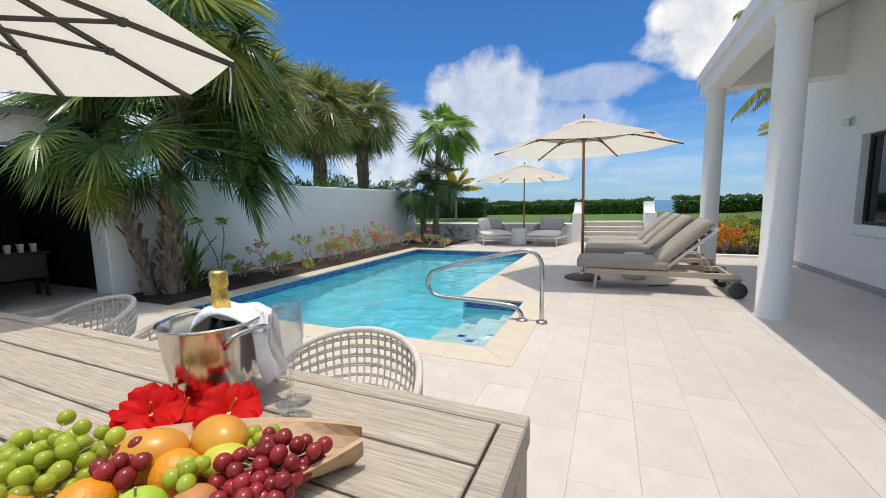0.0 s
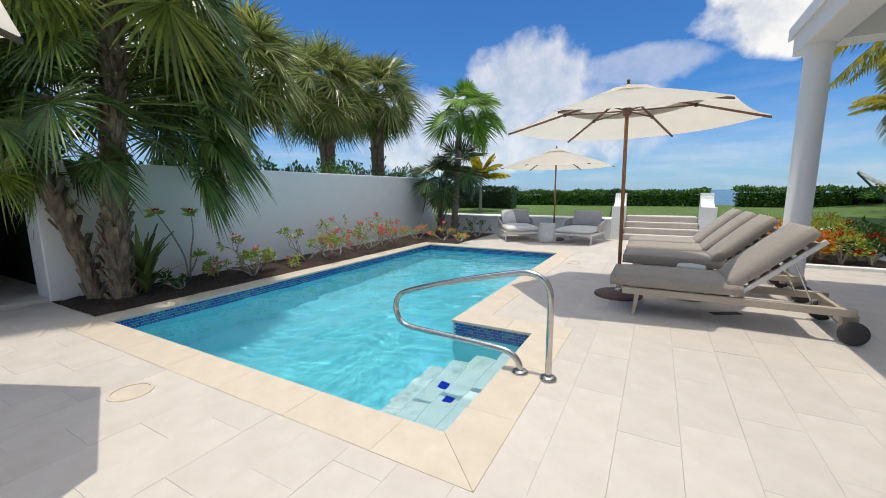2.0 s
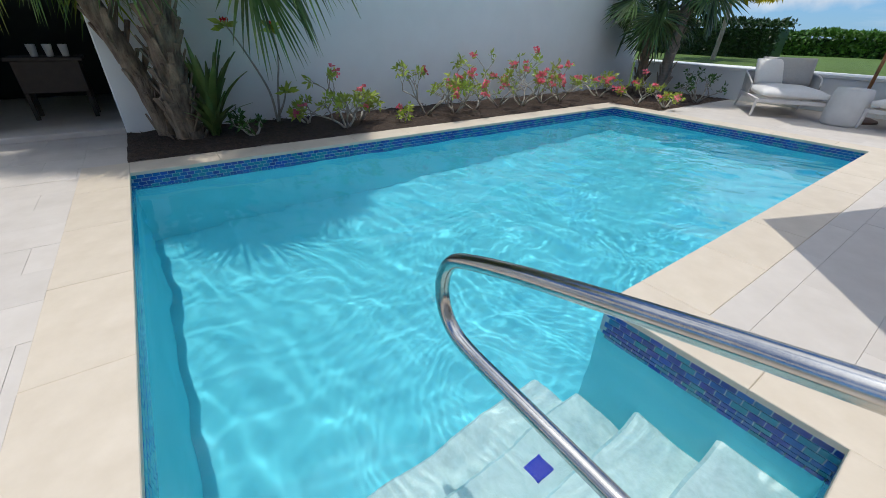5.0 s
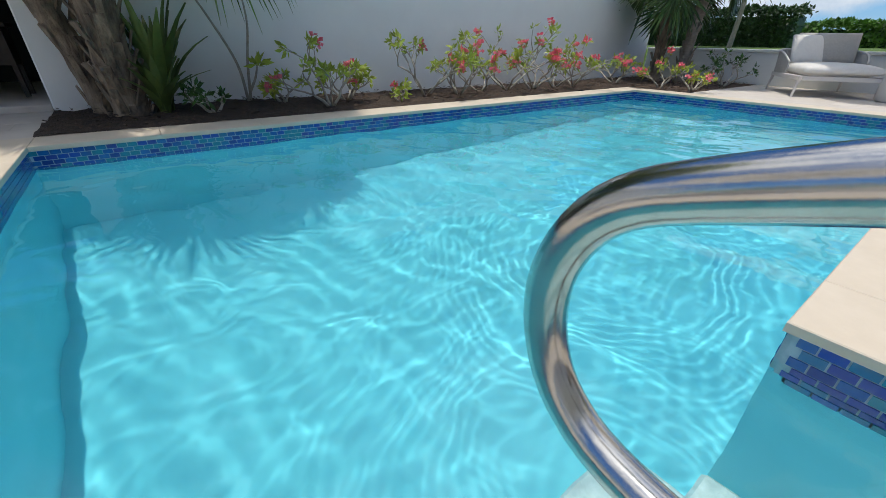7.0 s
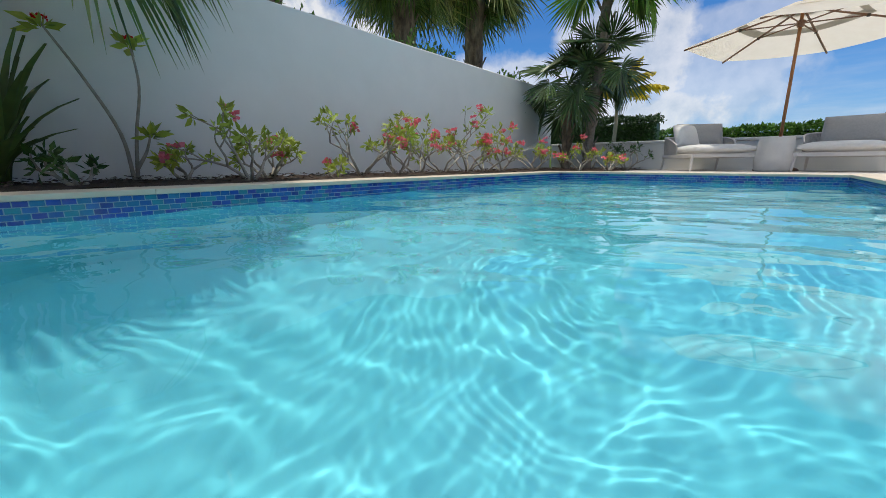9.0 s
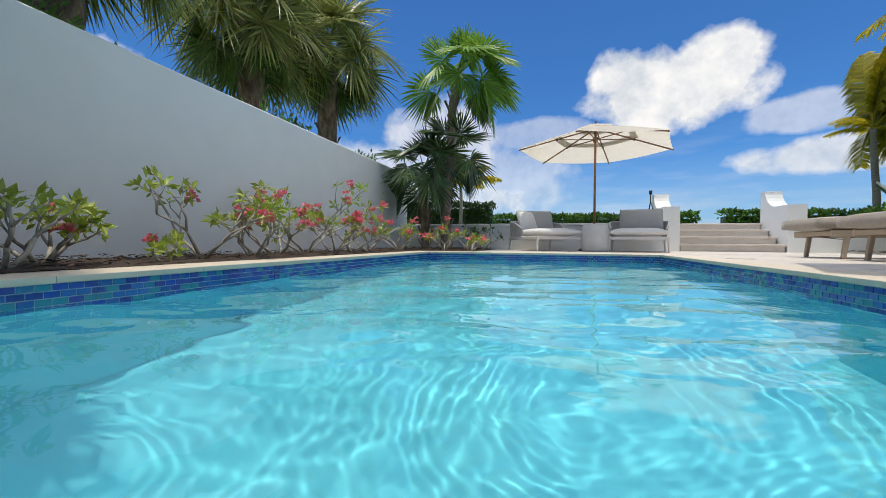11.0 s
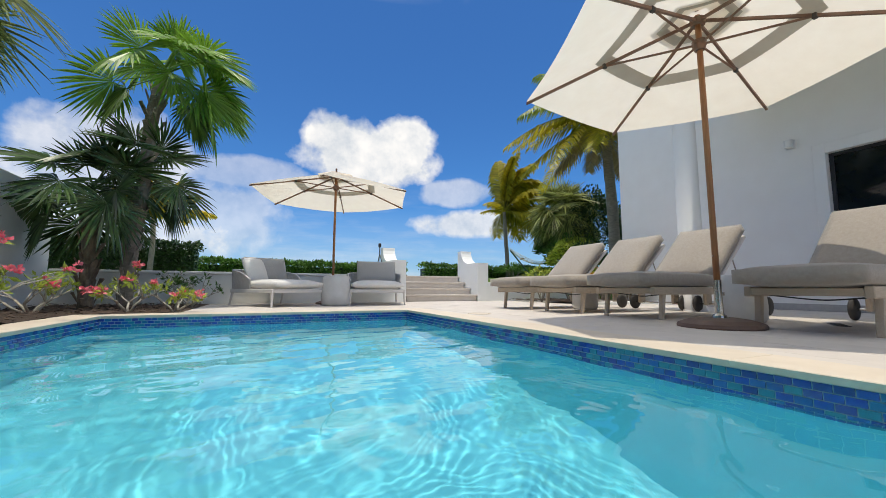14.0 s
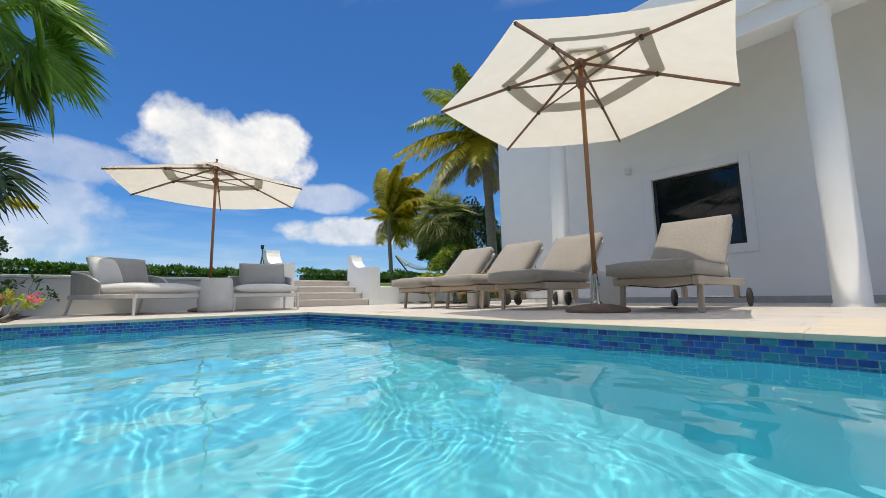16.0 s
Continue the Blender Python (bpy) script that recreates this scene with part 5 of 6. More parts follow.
def fan_mesh(name, elev, petiole, blade, n, droop, material, seed, spread=128, bend=25, split=0.5):
    """A fan palm leaf: curved stalk, then a pleated fan, whole near the stalk and split into pointed leaflets outside."""
    rnd = random.Random(seed)
    bm = bmesh.new()
    e = radians(elev)
    stalk = []
    for i in range(7):
        u = i / 6
        stalk.append(Vector((petiole * u * math.cos(e) + 0.05 * u * u * petiole, 0, petiole * (u * math.sin(e)) - 0.16 * petiole * u * u * (1 if elev < 60 else 0.3))))
    tube(stalk, [0.014 - 0.007 * i / 6 for i in range(7)], 5, bm)
    tip = stalk[-1]
    side = Vector((0, 1, 0))
    ax = Matrix.Rotation(radians(bend), 3, "Y") @ (stalk[-1] - stalk[-2]).normalized()
    up = side.cross(ax) * -1
    if up.z < 0 and abs(ax.z) < 0.99:
        up = -up
    step = radians(2 * spread) / (n - 1)
    for k in range(n):
        a = radians(-spread) + step * k + rnd.uniform(-0.2, 0.2) * step
        d = ax * math.cos(a) + side * math.sin(a)
        ln = blade * (1.0 - 0.26 * (abs(a) / 2.2) ** 2) * rnd.uniform(0.90, 1.08)
        cross = d.cross(up).normalized()
        curl = droop * rnd.uniform(0.6, 1.4)
        twist = rnd.uniform(-0.35, 0.35)
        rows = []
        for s, w in ((0.02, 1.0), (split, 1.0), (0.5 + 0.5 * split, 0.62), (0.92, 0.2), (1.0, 0.02)):
            full = 2 * min(s, split * 1.15) * ln * math.tan(step / 2)
            c = tip + d * (ln * s) + up * (0.16 * ln * s * abs(math.sin(a / 2)))
            c.z -= curl * ln * max(0.0, s - 0.35 * split) ** 1.8
            lat = cross * math.cos(twist * s) + up * math.sin(twist * s)
            half = 0.5 * full * w
            rows.append((bm.verts.new(c + lat * half - up * half * 0.45), bm.verts.new(c + up * half * 0.45), bm.verts.new(c - lat * half - up * half * 0.45)))
        for p, q in zip(rows, rows[1:]):
            bm.faces.new((p[0], p[1], q[1], q[0]))
            bm.faces.new((p[1], p[2], q[2], q[1]))
    me = bpy.data.meshes.new(name)
    bm.to_mesh(me)
    bm.free()
    me.materials.append(material)
    return me


def feather_mesh(name, elev, length, droop, material, seed, pairs=46, leaflet=0.62):
    """A coconut frond: arching midrib with two rows of hanging leaflets."""
    rnd = random.Random(seed)
    bm = bmesh.new()
    e = radians(elev)
    rib = []
    for i in range(13):
        u = i / 12
        rib.append(Vector((length * u * math.cos(e) + 0.12 * length * u * u, 0, length * (u * math.sin(e)) - droop * length * u * u)))
    tube(rib, [0.024 * (1 - 0.85 * i / 12) for i in range(13)], 5, bm)
    for k in range(pairs):
        u = 0.12 + 0.88 * k / (pairs - 1)
        f = u * 12
        i = min(int(f), 11)
        p = rib[i].lerp(rib[i + 1], f - i)
        d = (rib[i + 1] - rib[i]).normalized()
        ln = leaflet * math.sin(math.pi * (0.15 + 0.80 * u)) ** 0.6 * rnd.uniform(0.85, 1.1)
        for s in (-1, 1):
            out = (d * 0.55 + Vector((0, s, 0)) * 0.75 + Vector((0, 0, 0.12 * rnd.uniform(-1, 1)))).normalized()
            w = 0.036
            c1 = p + out * ln * 0.45 - Vector((0, 0, ln * 0.10))
            c2 = p + out * ln * 0.85 - Vector((0, 0, ln * 0.52 * rnd.uniform(0.7, 1.2)))
            a = [bm.verts.new(p + d * w * 0.5), bm.verts.new(p - d * w * 0.5), bm.verts.new(c1 - d * w), bm.verts.new(c2), bm.verts.new(c1 + d * w)]
            bm.faces.new((a[0], a[1], a[2], a[4]))
            bm.faces.new((a[4], a[2], a[3]))
    me = bpy.data.meshes.new(name)
    bm.to_mesh(me)
    bm.free()
    me.materials.append(material)
    return me


def crown(tree, at, meshes, count, seed, name="frond", az0=None, az1=None, size=(0.85, 1.1), roll=16, rise=0.12):
    """Leaves set in a spiral; meshes run from the youngest, upright, to the oldest, hanging."""
    rnd = random.Random(seed)
    for k in range(count):
        u = k / max(1, count - 1)
        me = meshes[min(len(meshes) - 1, int(u * len(meshes)))]
        az = k * 137.5 + rnd.uniform(-14, 14)
        if az0 is not None:
            az = az0 + (az % 360) / 360 * (az1 - az0)
        o = new(name, me)
        o.parent = tree
        sc = rnd.uniform(*size)
        o.matrix_basis = Matrix.Translation(Vector(at) + Vector((0, 0, rise * (1 - u)))) @ pose(0, 0, 0, rnd.uniform(-roll, roll), rnd.uniform(-9, 9), az) @ Matrix.Scale(sc, 4)


def palm_trunk(tree, pts, r0, r1, material, boots=0, seed=1, name="trunk"):
    path = smooth_path(pts, 7)
    n = len(path)
    radii = [r0 + (r1 - r0) * i / (n - 1) for i in range(n)]
    radii = [r * (1.0 + 0.10 * noise.noise(Vector((i * 0.9, seed, 0)))) for i, r in enumerate(radii)]
    radii[0] *= 1.25
    part(name, tube(path, radii, 16, None, 0.10), material, tree, "", True)
    if boots:
        rnd = random.Random(seed)
        bm = bmesh.new()
        for k in range(boots):
            f = (k + rnd.random()) / boots * (n - 1.01)
            i = int(f)
            p = path[i].lerp(path[i + 1], f - i)
            a = k * 2.4 + rnd.uniform(-0.3, 0.3)
            o = Vector((math.cos(a), math.sin(a), 0))
            t = Vector((-o.y, o.x, 0))
            w, h = rnd.uniform(0.016, 0.045), rnd.uniform(0.07, 0.20)
            b = p + o * radii[i] * 0.88
            q = [b - t * w, b + t * w, b + t * w * 0.7 + o * h * rnd.uniform(0.25, 0.6) + Vector((0, 0, h)), b - t * w * 0.7 + o * h * rnd.uniform(0.25, 0.6) + Vector((0, 0, h))]
            vs = [bm.verts.new(v) for v in q] + [bm.verts.new(v + o * 0.012 - Vector((0, 0, 0.012))) for v in q]
            for f4 in ((0, 1, 2, 3), (7, 6, 5, 4), (0, 4, 5, 1), (1, 5, 6, 2), (2, 6, 7, 3), (3, 7, 4, 0)):
                bm.faces.new([vs[i2] for i2 in f4])
        part("leaf_base", bm, material, tree, "ragged old leaf bases")["kind"] = "stuff"


BIG = [fan_mesh("fan_leaf", e, p, b, 38, d, m, 10 + i, 130, bend, 0.42) for i, (e, p, b, d, m, bend) in enumerate(((80, 0.70, 0.62, 0.15, M_PALM, 15), (58, 0.85, 0.68, 0.22, M_PALM, 25), (38, 0.90, 0.70, 0.28, M_PALM, 32), (18, 0.90, 0.70, 0.30, M_PALM, 38), (-4, 0.85, 0.68, 0.30, M_PALM, 40), (-26, 0.80, 0.66, 0.28, M_PALM, 36), (-48, 0.75, 0.62, 0.25, M_PALMO, 25)))]
HIGH = [fan_mesh("fan_leaf", e, p, b, 34, d, m, 20 + i, 125, bend, 0.45) for i, (e, p, b, d, m, bend) in enumerate(((70, 0.75, 0.66, 0.2, M_PALM, 25), (45, 0.90, 0.72, 0.3, M_PALMO, 40), (22, 0.90, 0.74, 0.35, M_PALM, 50), (0, 0.85, 0.74, 0.35, M_PALMO, 55), (-20, 0.80, 0.70, 0.35, M_PALMO, 55)))]
SABAL = [fan_mesh("sabal_leaf", e, p, b, 26, d, m, 30 + i, 120, bend, 0.34) for i, (e, p, b, d, m, bend) in enumerate(((84, 0.55, 0.66, 0.15, M_SABAL, 5), (66, 0.70, 0.70, 0.25, M_SABAL, 12), (48, 0.76, 0.72, 0.32, M_SABAL, 18), (30, 0.78, 0.72, 0.36, M_SABAL, 24), (10, 0.76, 0.72, 0.40, M_SABAL, 28), (-10, 0.72, 0.70, 0.40, M_SABAL, 32), (-32, 0.66, 0.66, 0.35, M_SABAL, 30), (-55, 0.58, 0.60, 0.25, M_PALM, 20)))]
FAN = [fan_mesh("thatch_leaf", e, p, b, 34, d, m, 50 + i, 118, bend, 0.58) for i, (e, p, b, d, m, bend) in enumerate(((78, 0.50, 0.62, 0.18, M_PALMY, 5), (54, 0.62, 0.68, 0.28, M_PALMY, 14), (32, 0.66, 0.72, 0.34, M_PALMY, 22), (10, 0.64, 0.72, 0.40, M_PALMY, 30), (-14, 0.58, 0.70, 0.42, M_PALMY, 34), (-42, 0.50, 0.60, 0.30, M_PALM, 24)))]
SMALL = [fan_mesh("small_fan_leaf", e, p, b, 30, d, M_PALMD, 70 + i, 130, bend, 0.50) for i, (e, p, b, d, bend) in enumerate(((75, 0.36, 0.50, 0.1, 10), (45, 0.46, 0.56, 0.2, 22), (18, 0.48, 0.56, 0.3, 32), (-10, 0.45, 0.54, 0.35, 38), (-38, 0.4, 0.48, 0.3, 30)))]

p = thing("palm_tree", (-5.78, 3.22, 0), 0, "tall dark fan palm with a shaggy trunk in the bed", "palm tree", "palms of the garden")
palm_trunk(p, [(0, 0, -0.05), (0.03, -0.01, 0.6), (0.06, 0.02, 1.3), (0.10, 0.09, 2.2), (0.12, 0.16, 3.0), (0.12, 0.20, 3.55)], 0.128, 0.112, M_TRUNK, 200, 3)
crown(p, (0.12, 0.16, 3.50), HIGH, 28, 4, size=(0.95, 1.2), roll=40)
crown(p, (0.12, 0.16, 3.45), HIGH[0:3], 6, 18, "frond", -10, 80, (1.05, 1.25), 40)
crown(p, (0.11, 0.12, 2.75), BIG[2:6], 20, 14, "frond", 35, 312, (0.85, 1.05), 30, 0.35)
crown(p, (0.10, 0.10, 2.20), BIG[2:5], 14, 15, "hanging_frond", 32, 125, (1.0, 1.2), 40, 0.25)
crown(p, (0.10, 0.06, 2.25), BIG[3:6], 9, 17, "hanging_frond", 215, 312, (0.95, 1.2), 35, 0.25)
crown(p, (0.10, 0.12, 2.05), BIG[4:6], 4, 19, "hanging_frond", 38, 88, (1.12, 1.25), 20, 0.1)
p = thing("palm_tree", (-6.06, 3.05, 0), 0, "leaning fan palm with drooping leaves in the bed", "palm tree", "palms of the garden")
palm_trunk(p, [(0, 0, -0.05), (0.02, -0.08, 0.5), (0.06, -0.22, 1.0), (0.10, -0.36, 1.5), (0.10, -0.46, 2.0)], 0.088, 0.082, M_TRUNK, 46, 5)
crown(p, (0.10, -0.46, 2.0), BIG, 20, 6, size=(0.7, 0.92), roll=30)
for i, (x, y, z) in enumerate(((-7.3, 5.95, 3.50), (-7.85, 8.85, 3.70), (-7.65, 10.75, 3.95))):
    p = thing("palm_tree", (x, y, -1.0), 0, "stout palm with olive shaggy crown behind the garden wall", "palm tree", "palms behind the wall")
    palm_trunk(p, [(0, 0, 0), (0.03, 0, 1.5), (0, 0.03, 3.0), (0.02, 0, z + 1.0)], 0.16, 0.21, M_TRUNK, 90, 20 + i)
    crown(p, (0.02, 0, z + 0.95), SABAL, 84, 30 + i, size=(0.92, 1.2), roll=50, rise=0.40)
p = thing("palm_tree", (-5.12, 11.05, 0), 0, "slender bright green fan palm in the corner bed", "palm tree", "palms of the garden")
palm_trunk(p, [(0, 0, -0.05), (0.03, 0, 0.9), (0.10, 0.02, 1.9), (0.12, 0.04, 2.7), (0.20, 0.05, 3.35)], 0.085, 0.085, M_TRUNKG, 60, 41)
crown(p, (0.21, 0.05, 3.4), FAN, 14, 42, size=(0.85, 1.05), roll=40)
crown(p, (0.21, 0.05, 3.35), FAN[2:5], 5, 46, "frond", -60, 30, (1.0, 1.15), 40)
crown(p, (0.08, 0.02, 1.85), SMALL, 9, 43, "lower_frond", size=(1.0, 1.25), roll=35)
p = thing("palm_tree", (-5.50, 10.95, 0), 0, "short fan palm in the corner bed, leaves coloured dark as backlit", "palm tree", "palms of the garden")
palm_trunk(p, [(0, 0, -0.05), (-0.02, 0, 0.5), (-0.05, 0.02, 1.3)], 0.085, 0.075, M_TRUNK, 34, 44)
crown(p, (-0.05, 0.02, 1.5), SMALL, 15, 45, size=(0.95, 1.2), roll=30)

p = thing("palm_tree", (6.85, 15.7, 0.7), 0, "bushy palm with a dense olive crown beyond the house", "palm tree", "palms beyond the house")
palm_trunk(p, [(0, 0, 0), (0, 0, 1.1), (0, 0, 2.2)], 0.15, 0.15, M_TRUNK, 16, 47)
crown(p, (0, 0, 2.25), SABAL, 90, 48, size=(0.95, 1.2), roll=35, rise=0.3)

COCO = [feather_mesh("feather_leaf", e, l, d, m, 90 + i) for i, (e, l, d, m) in enumerate(((86, 2.5, 0.30, M_COCO), (80, 2.7, 0.48, M_COCO), (70, 2.7, 0.62, M_COCO), (56, 2.5, 0.66, M_COCO), (34, 2.2, 0.52, M_COCO), (5, 1.7, 0.40, M_COCO)))]
COCOG = [feather_mesh("feather_leaf", e, l, d, m, 110 + i) for i, (e, l, d, m) in enumerate(((80, 2.7, 0.2, M_COCOG), (62, 2.9, 0.45, M_COCOG), (45, 2.9, 0.62, M_COCOG), (22, 2.6, 0.6, M_COCO), (-5, 2.2, 0.55, M_COCO), (-40, 1.4, 0.3, M_DEAD)))]
p = thing("coconut_palm", (6.5, 19.2, 0.7), 0, "slim coconut palm with yellowing windswept fronds on the lawn", "palm tree", "coconut palms")
palm_trunk(p, [(0.15, 0, 0), (0.12, 0, 1.0), (0.05, 0, 2.0), (0, 0, 3.1)], 0.10, 0.08, M_TRUNKG, 0, 51)
crown(p, (0, 0, 3.1), COCO, 26, 52, "frond", -70, 70, (1.3, 1.65))
crown(p, (0, 0, 3.05), COCO[2:5], 4, 58, "frond", 130, 230, (0.5, 0.7))
p = thing("coconut_palm", (5.42, 12.2, 0.5), 0, "tall coconut palm with drooping fronds behind the house corner", "palm tree", "coconut palms")
palm_trunk(p, [(0.1, 0, 0), (0.1, 0, 1.6), (0.0, 0, 3.2), (-0.12, 0, 4.6)], 0.16, 0.13, M_TRUNKG, 0, 53)
crown(p, (-0.12, 0, 4.65), COCOG, 26, 54, size=(0.95, 1.15))
crown(p, (-0.12, 0, 4.6), COCOG[2:5], 9, 59, "frond", 130, 260, (0.9, 1.1))
AREC = [feather_mesh("areca_leaf", e, 1.0, d, M_COCO, 130 + i, 22, 0.28) for i, (e, d) in enumerate(((75, 0.3), (55, 0.5), (35, 0.5)))]
p = thing("areca_palm", (-5.5, 13.8, 0.5), 0, "small yellow-green feather palm on the lawn", "palm tree")
crown(p, (0, 0, 1.15), AREC, 16, 56, size=(1.0, 1.3))
palm_trunk(p, [(0, 0, 0), (0.02, 0, 0.6), (0, 0, 1.2)], 0.05, 0.04, M_STEM, 0, 57)


def leaf_mass(name, points, normals, size, material, label, category, seed, kind="stuff", aspect=0.5, parent=None):
    """Many small pointed leaves, each folded along its midrib."""
    rng = np.random.default_rng(seed)
    n = len(points)
    a = rng.normal(size=(n, 3)) + np.asarray(normals) * 0.8
    a /= np.linalg.norm(a, axis=1)[:, None]
    b = rng.normal(size=(n, 3))
    b -= a * (a * b).sum(1)[:, None]
    b /= np.linalg.norm(b, axis=1)[:, None]
    c = np.cross(a, b)
    L = size * rng.uniform(0.65, 1.25, size=(n, 1))
    w = L * aspect * 0.5
    P = np.asarray(points)
    fold = c * w * 0.35
    v = np.stack([P, P + a * L * 0.5 + b * w + fold, P + a * L, P + a * L * 0.5 - b * w + fold], axis=1).reshape(-1, 3)
    idx = np.arange(n) * 4
    faces = np.concatenate([np.stack([idx, idx + 1, idx + 2], 1), np.stack([idx, idx + 2, idx + 3], 1)])
    me = bpy.data.meshes.new(name)
    me.from_pydata(v.tolist(), [], faces.tolist())
    me.materials.append(material)
    ob = new(name, me)
    if parent is not None:
        ob.parent = parent
        if n > 60:
            ob["kind"] = "stuff"
        return ob
    return tagged(ob, label, category, "", kind)


def hedge(x0, x1, y0, y1, z0, z1, n, size, material, label, seed, name="hedge"):
    rng = np.random.default_rng(seed)
    u = rng.uniform(size=(n, 3))
    face = rng.uniform(size=n)
    x = x0 + (x1 - x0) * u[:, 0]
    bump = np.array([noise.noise(Vector((float(q) * 0.9, seed, 0))) + 0.5 * noise.noise(Vector((float(q) * 2.9, seed, 4))) for q in x])
    zt = z1 + 0.11 * bump
    y = y0 + (y1 - y0) * u[:, 1]
    z = z0 + (zt - z0) * u[:, 2] ** 0.8
    front, top = face < 0.55, face > 0.62
    y[front] = y0 + 0.16 * rng.uniform(size=front.sum()) - 0.10 * bump[front]
    z[top] = zt[top] - 0.12 * rng.uniform(size=top.sum())
    nrm = np.zeros((n, 3))
    nrm[front, 1], nrm[top, 2] = -1, 1
    leaf_mass(name, np.stack([x, y, z], 1), nrm, size, material, label, "hedge", seed)
    # Dark filler box stands in for the shade between the leaves
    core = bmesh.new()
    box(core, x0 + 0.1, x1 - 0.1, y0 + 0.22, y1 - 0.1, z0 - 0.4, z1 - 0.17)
    tagged(link_mesh(name + "_core", core, M_HEDGED), "dark box inside the clipped hedge, standing in for inner shade", "hedge", "", "stuff")


hedge(-7.5, 1.8, 19.3, 20.1, 0.42, 1.22, 10000, 0.13, M_HEDGE, "clipped green hedge along the far edge of the lawn", 61)
hedge(2.62, 15.0, 19.4, 20.2, 0.60, 1.30, 9000, 0.13, M_HEDGE, "clipped green hedge on the rising lawn", 62, "low_hedge")
hedge(-10.0, -4.95, 15.6, 16.6, 0.42, 1.40, 7000, 0.11, M_HEDGED, "hedge at the corner of the lawn, leaves coloured dark as shaded", 63, "dark_hedge")


def shrub(at, r, h, n, size, material, label, seed, group="", stems=True, name="shrub", flowers=None):
    s = thing(name, at, 0, label, "shrub", group)
    rng = np.random.default_rng(seed)
    d = rng.normal(size=(n, 3))
    d /= np.linalg.norm(d, axis=1)[:, None]
    d[:, 2] = np.abs(d[:, 2]) * 1.0 - 0.12
    lump = np.array([1 + 0.28 * noise.noise(Vector(q) * 2.3 + Vector((seed, 0, 0))) for q in d.tolist()])
    pts = d * (rng.uniform(0.55, 1.0, size=(n, 1)) ** 0.5) * lump[:, None] * np.array([r, r, h * 0.62]) + np.array([0, 0, h * 0.40])
    leaf_mass("foliage", pts, d, size, material, "", "", seed, parent=s)
    if stems:
        rnd = random.Random(seed)
        for k in range(7):
            a = k * 0.9 + rnd.random()
            q = Vector((r * 0.6 * math.cos(a), r * 0.6 * math.sin(a), h * rnd.uniform(0.5, 0.8)))
            part("stem", tube([(0, 0, -0.05), q * 0.5 + Vector((0, 0, h * 0.1)), q], [0.014, 0.010, 0.005], 5), M_STEM, s)
    if flowers:
        m, cnt = flowers
        pick = rng.choice(n, cnt, replace=False)
        big = pts[pick] * 1.06 + np.array([0, 0, 0.01])
        rep = np.repeat(big, 9, axis=0) + rng.normal(scale=0.018, size=(cnt * 9, 3))
        leaf_mass("blossom", rep, np.tile(np.array([[0, -0.3, 1.0]]), (cnt * 9, 1)), 0.035, m, "", "", seed + 1, parent=s, aspect=0.9)
    return s


shrub((6.75, 15.1, 0.65), 1.0, 1.7, 3200, 0.12, M_HEDGE, "dense rounded green tree beyond the house corner", 720, name="broadleaf_tree")
shrub((7.6, 16.4, 0.65), 1.2, 3.3, 9000, 0.13, M_LEAFD, "tall bright green tree beyond the house corner", 721, name="broadleaf_tree")
for i, (y, h, r) in enumerate(((4.6, 1.95, 0.40), (5.2, 2.10, 0.42), (6.9, 1.95, 0.38), (7.4, 1.98, 0.36), (9.5, 1.92, 0.34), (9.9, 1.98, 0.36))):
    shrub((-6.95, y, -0.05), r, h, 420, 0.06, M_SHRUBG, "grey-green leafy shrub rising behind the garden wall", 700 + i, "shrubs behind the wall")
for i in range(9):
    y = 4.6 + i * 0.86
    shrub((-7.05 + 0.12 * math.sin(i * 2.0), y, 0.7), 0.55, 1.36 + 0.12 * math.sin(i * 1.7), 900, 0.09, M_HEDGE if i % 3 else M_LEAFD, "leafy shrub behind the garden wall", 70 + i, "shrubs behind the wall")
for i, (x, y, r, h, m, fl) in enumerate(((1.98, 9.72, 0.27, 0.55, M_CROTON, (M_ORANGE, 46)), (2.36, 9.78, 0.30, 0.56, M_CROTON, (M_ORANGE, 46)), (2.78, 9.80, 0.32, 0.55, M_LEAF, (M_RED, 44)), (3.16, 9.85, 0.30, 0.55, M_LEAFD, (M_RED, 14)),
                                         (2.20, 10.35, 0.38, 0.72, M_CROTON, (M_ORANGE, 46)), (2.70, 10.40, 0.42, 0.78, M_LEAF, (M_ORANGE, 14)), (3.15, 10.45, 0.40, 0.75, M_LEAFD, (M_ORANGE, 4)), (2.05, 11.1, 0.45, 0.75, M_LEAF, None), (2.9, 11.2, 0.5, 0.8, M_LEAF, None))):
    shrub((x, y, 0.03), r, h, 620, 0.075, m, "flowering croton and ixora shrub in the bed by the porch" if fl else "yellow-green leafy shrub in the bed by the porch", 90 + i, "shrubs in the porch bed", True, "flower_shrub", fl)
shrub((6.3, 14.7, 0.6), 0.85, 1.5, 2200, 0.12, M_LEAF, "round bright green shrub beyond the house", 111)
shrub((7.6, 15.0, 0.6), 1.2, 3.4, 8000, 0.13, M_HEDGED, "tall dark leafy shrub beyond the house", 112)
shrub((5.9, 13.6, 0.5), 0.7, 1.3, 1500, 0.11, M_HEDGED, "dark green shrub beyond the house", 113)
shrub((6.6, 18.6, 0.75), 0.8, 0.62, 1200, 0.11, M_HEDGE, "low green shrub at the foot of the coconut palm", 114)


